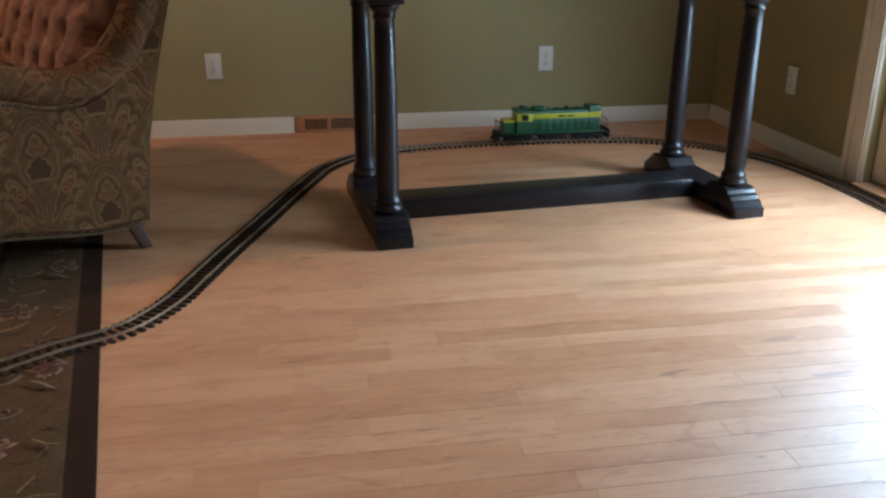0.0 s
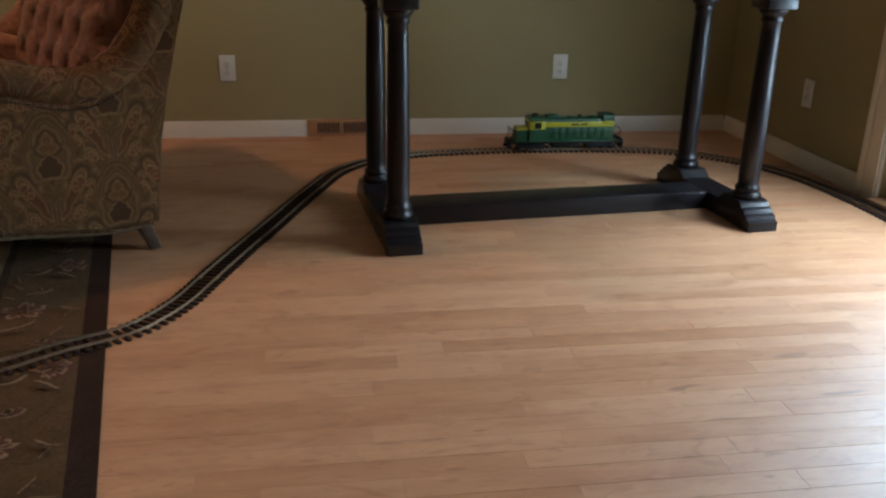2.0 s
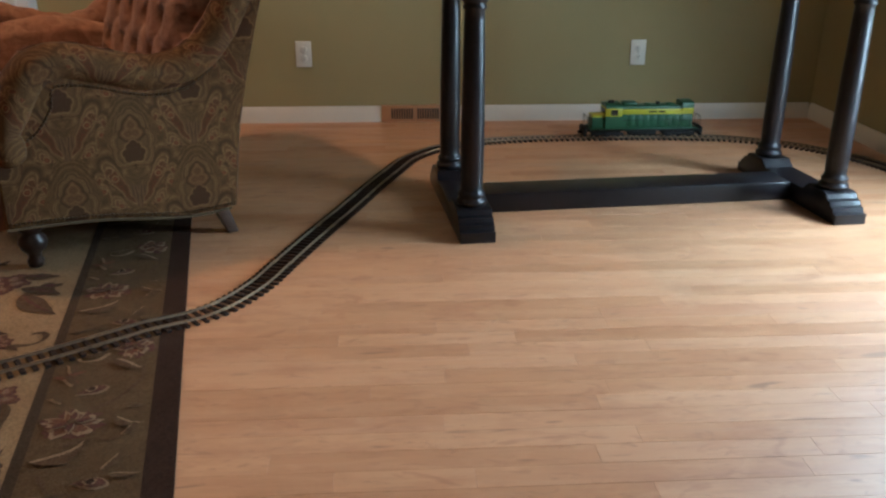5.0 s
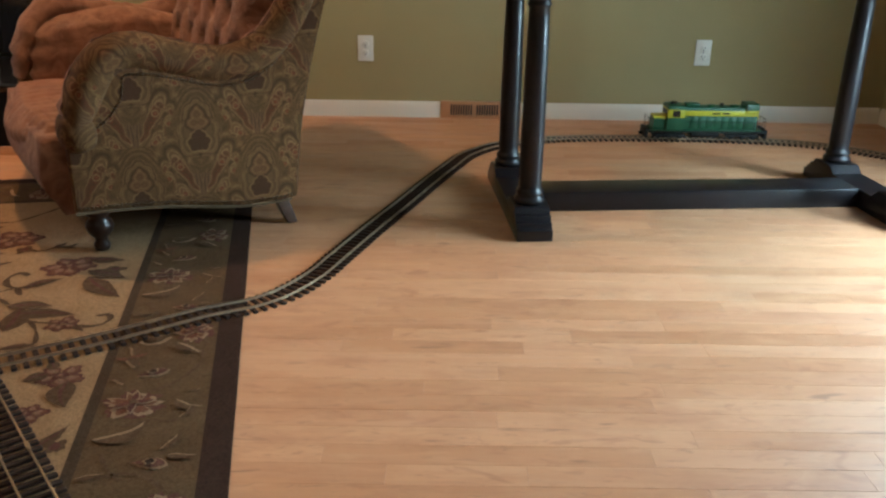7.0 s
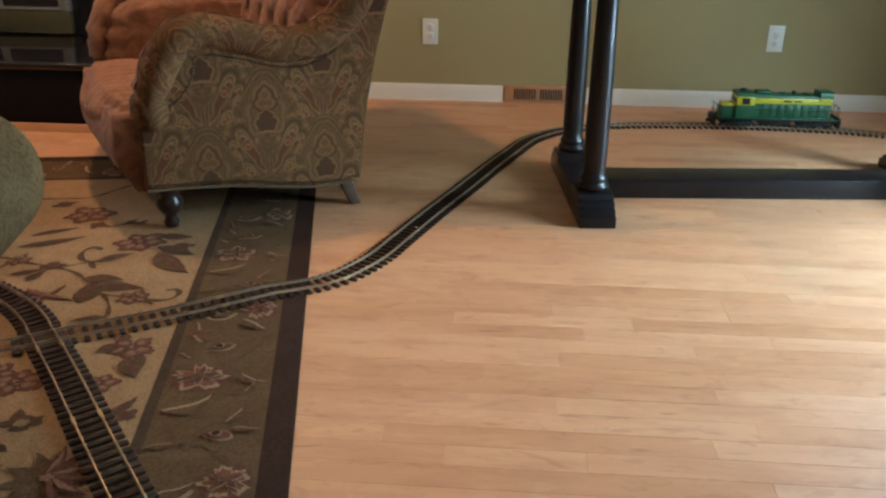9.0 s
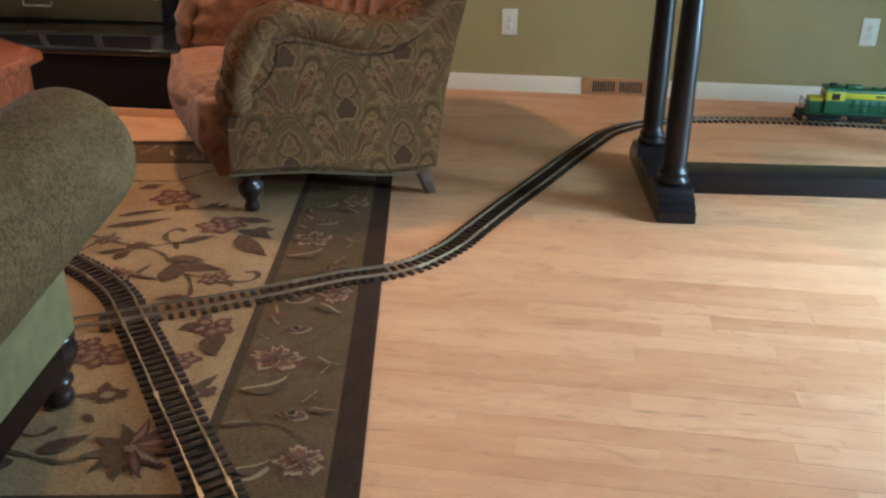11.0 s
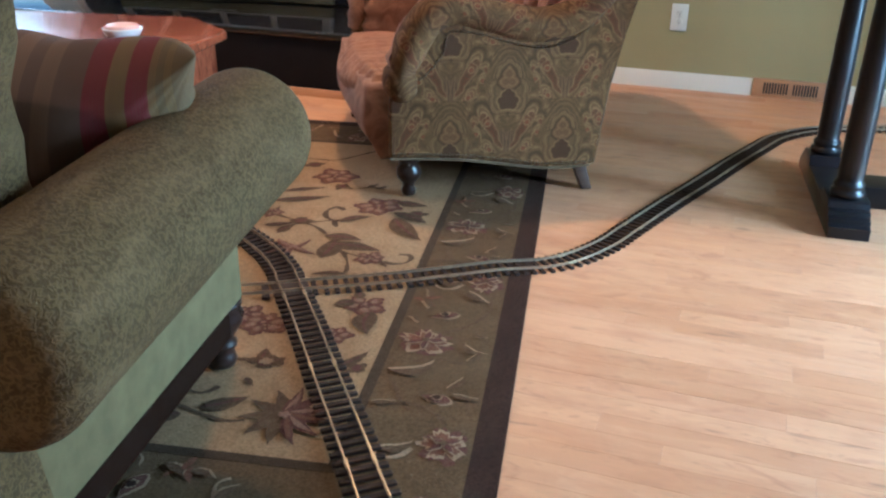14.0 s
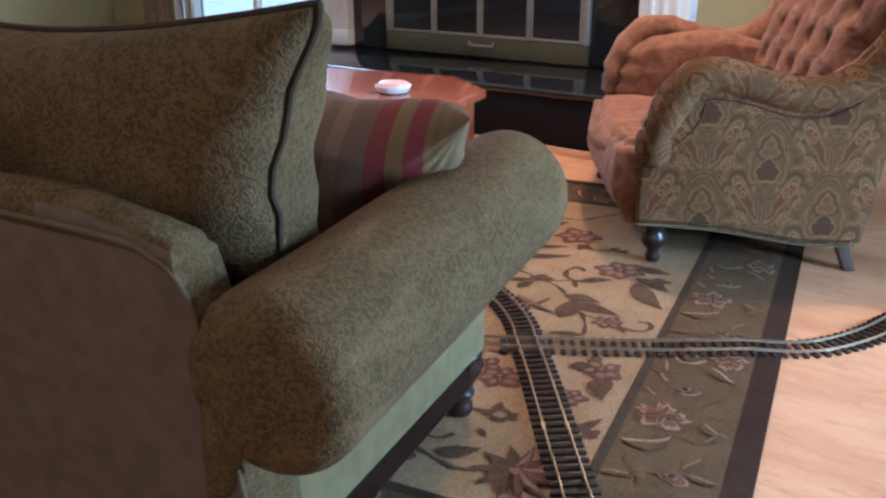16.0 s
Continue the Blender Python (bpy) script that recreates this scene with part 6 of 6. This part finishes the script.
part("long_hood", hood(B0 + 0.035, 0.098, hood_section(0.036, 0.041, 0.134, 0.010)), LOCO_GREEN, loco, "green long hood", angle=30)
for k in range(8):
    x = B0 + 0.075 + 0.032 * k
    for s in (-1, 1):
        part("hood_door", box(x - 0.0135, x + 0.0135, min(s * 0.0355, s * 0.0375), max(s * 0.0355, s * 0.0375), 0.046, 0.096, 0.0008), LOCO_GREEN, loco)
part("tail_housing", hood(B0 + 0.034, B0 + 0.085, hood_section(0.042, 0.112, 0.150, 0.010)), LOCO_GREEN, loco, angle=30)
for s in (-1, 1):
    band_bm = box(B0 + 0.034, 0.100, min(s * 0.0358, s * 0.0385), max(s * 0.0358, s * 0.0385), 0.099, 0.121, 0.0008)
    part("stripe", band_bm, LOCO_YELLOW, loco, "yellow side stripe")
    part("tail_stripe", box(B0 + 0.033, B0 + 0.086, min(s * 0.0415, s * 0.0435), max(s * 0.0415, s * 0.0435), 0.113, 0.124, 0.0006), LOCO_YELLOW, loco)
    for k, (a, w) in enumerate(((-0.090, 0.030), (-0.052, 0.034))):       # illegible lettering as plain bars
        part("lettering", box(a, a + w, min(s * 0.0384, s * 0.0392), max(s * 0.0384, s * 0.0392), 0.1065, 0.1135), LOCO_BLACK, loco, "dark lettering bar", smooth=False)
for s in (-1, 1):
    for k in range(7):
        part("stanchion", lathe([(0.0011, 0.0), (0.0011, 0.036)], 6, pose(B0 + 0.05 + 0.045 * k, s * 0.050, 0.041)), LOCO_BLACK, loco)
    part("handrail", sweep([(B0 + 0.045, s * 0.050, 0.077), (0.095, s * 0.050, 0.077)], round_section(0.0012, steps=6)), LOCO_BLACK, loco, "black wire handrail")
part("tail_end", box(B0 + 0.031, B0 + 0.0345, -0.034, 0.034, 0.085, 0.124, 0.001), LOCO_YELLOW, loco)
cab = part("cab", hood(0.099, 0.168, hood_section(0.046, 0.041, 0.142, 0.012)), LOCO_GREEN, loco, "green cab", angle=30)
for s in (-1, 1):
    part("cab_band", box(0.0985, 0.1685, min(s * 0.0455, s * 0.0478), max(s * 0.0455, s * 0.0478), 0.092, 0.126, 0.0006), LOCO_YELLOW, cab)
    part("window", box(0.118, 0.148, min(s * 0.0472, s * 0.0486), max(s * 0.0472, s * 0.0486), 0.096, 0.121), DARK_GLASS, cab, smooth=False)
part("cab_front", box(0.1675, 0.170, -0.044, 0.044, 0.092, 0.128, 0.0008), LOCO_YELLOW, cab)
for y in (-0.024, 0.0, 0.024):
    part("windshield", box(0.1695, 0.1712, y - 0.009, y + 0.009, 0.102, 0.121), DARK_GLASS, cab, smooth=False)
nose = part("short_hood", hood(0.171, 0.222, hood_section(0.034, 0.041, 0.094, 0.008)), LOCO_GREEN, loco, "green short hood", angle=30)
part("nose_top", hood(0.1715, 0.2225, hood_section(0.0348, 0.086, 0.0965, 0.008)), LOCO_YELLOW, nose, "yellow nose top", angle=30)
part("headlight", lathe([(0.006, 0), (0.006, 0.004), (0.004, 0.005)], 12, pose(0.2226, 0, 0.088, 0, 90, 0)), LOCO_STEEL, nose)
for x, r, h in ((-0.165, 0.020, 0.004), (-0.118, 0.020, 0.004), (-0.02, 0.016, 0.004)):
    part("roof_fan", lathe([(r, 0.0), (r, h), (r * 0.8, h + 0.002), (r * 0.3, h + 0.002)], 18, pose(x, 0, 0.1335)), LOCO_GREEN, loco)
part("roof_housing", box(0.03, 0.09, -0.022, 0.022, 0.133, 0.147, 0.004), LOCO_GREEN, loco)
part("horn", box(0.125, 0.15, -0.006, 0.006, 0.1415, 0.153, 0.002), LOCO_BLACK, loco)
part("exhaust_stack", lathe([(0.008, 0), (0.009, 0.012), (0.006, 0.012)], 12, pose(-0.065, 0, 0.1335)), LOCO_BLACK, loco)
for x, d in ((B0 + 0.002, -1), (B1 - 0.002, 1)):
    part("pilot", box(min(x, x + d * 0.014), max(x, x + d * 0.014), -0.046, 0.046, 0.006, 0.044, 0.003), LOCO_BLACK, loco, "black pilot plate")
    part("coupler", box(min(x + d * 0.012, x + d * 0.03), max(x + d * 0.012, x + d * 0.03), -0.007, 0.007, 0.012, 0.024, 0.003), LOCO_BLACK, loco)
    for y in (-0.042, -0.018, 0.018, 0.042):
        part("handrail_post", lathe([(0.0013, 0.0), (0.0013, 0.05)], 6, pose(x, y, 0.040)), LOCO_BLACK, loco)
    part("end_rail", lathe([(0.0013, -0.042), (0.0013, 0.042)], 6, pose(x, 0, 0.0895, 90, 0, 0)), LOCO_BLACK, loco)

# ---------------------------------------------------------------- ceiling lamps, all out of view
def downlight(x, y, energy, color, beam):
    t = thing("unseen_ceiling_lamp", pose(x, y, TOP), "unseen white round warm ceiling downlight", "lamp", "ceiling lamps")
    part("ring", lathe([(0.095, -0.001), (0.095, -0.008), (0.085, -0.012), (0.070, -0.006), (0.070, -0.001)], 28), WHITE, t)
    part("lens", lathe([(0.069, -0.002), (0.069, -0.004), (0.04, -0.005)], 24), LAMP_GLASS, t)
    lamp = new("downlight", bpy.data.lights.new("downlight", "SPOT"))
    lamp.data.energy, lamp.data.color, lamp.data.shadow_soft_size = energy, color, 0.07
    lamp.data.spot_size, lamp.data.spot_blend = radians(beam), 0.7
    lamp.location = (x, y, TOP - 0.02)


# placed from the shadows that the armchair casts
downlight(-0.92, -1.15, 222, (1.0, 0.53, 0.25), 138)
# added fill with no known source: brightens the chair's arm front and the pillow
downlight(-2.15, -2.45, 120, (1.0, 0.56, 0.30), 112)
# added fill behind the viewpoint, for the sofa's rear and the near floor
downlight(-0.3, -4.9, 116, (1.0, 0.73, 0.53), 125)

# ---------------------------------------------------------------- floor boards
floor = thing("floor", pose(0, 0, 0), "narrow maple strip floor with a satin finish", "floor", kind="structure")
part("subfloor", box(X0 - 0.1, X1 + 0.1, Y0 - 0.1, 0.1, -0.06, -0.019), SLOT_BLACK, floor, smooth=False)
BW, GAP = 0.0572, 0.0002
rnd = random.Random(4)
rest_v, rest_f = [], []
mesh_cache = {}


def board_mesh(length):
    key = round(length, 2)
    if key not in mesh_cache:
        me = mesh_from(box(0, key - GAP, -BW + GAP, 0, -0.018, 0.0, 0.00028, 1), "board", False)
        me.materials.append(FLOOR_WOOD)
        mesh_cache[key] = me
    return mesh_cache[key]


row = 0
y = -0.0005
count = 0
while y > Y0:
    x = X0
    x -= rnd.uniform(0, 0.9)
    while x < X1 + 0.02:
        length = round(rnd.choice((0.24, 0.32, 0.40, 0.48, 0.58, 0.70, 0.84, 1.02)), 2)
        a, b = max(x, X0), min(x + length, X1 + 0.005)
        if b - a > 0.03:
            near = -3.25 < y and b > -0.55
            if near and count < 300:
                count += 1
                shared_part("board", board_mesh(b - a), floor, pose(a, y, 0, rnd.uniform(-0.18, 0.18), rnd.uniform(-0.01, 0.01)))
            else:
                i = len(rest_v)
                x0, x1, y0, y1 = a, b - GAP, y - BW + GAP, y
                rest_v += [(x0, y0, -0.018), (x1, y0, -0.018), (x1, y1, -0.018), (x0, y1, -0.018), (x0, y0, -0.0004), (x1, y0, -0.0004), (x1, y1, -0.0004), (x0, y1, -0.0004),
                           (x0 + 0.0004, y0 + 0.0004, 0), (x1 - 0.0004, y0 + 0.0004, 0), (x1 - 0.0004, y1 - 0.0004, 0), (x0 + 0.0004, y1 - 0.0004, 0)]
                for q in range(4):
                    r = (q + 1) % 4
                    rest_f += [(i + q, i + r, i + 4 + r, i + 4 + q), (i + 4 + q, i + 4 + r, i + 8 + r, i + 8 + q)]
                rest_f.append((i + 8, i + 9, i + 10, i + 11))
        x += length
    y -= BW
    row += 1
rest = bpy.data.meshes.new("boards")
rest.from_pydata(rest_v, [], rest_f)
rest.materials.append(FLOOR_WOOD)
far_boards = new("boards", rest)
far_boards.parent = floor
tagged(far_boards, "narrow maple floor boards", kind="stuff")
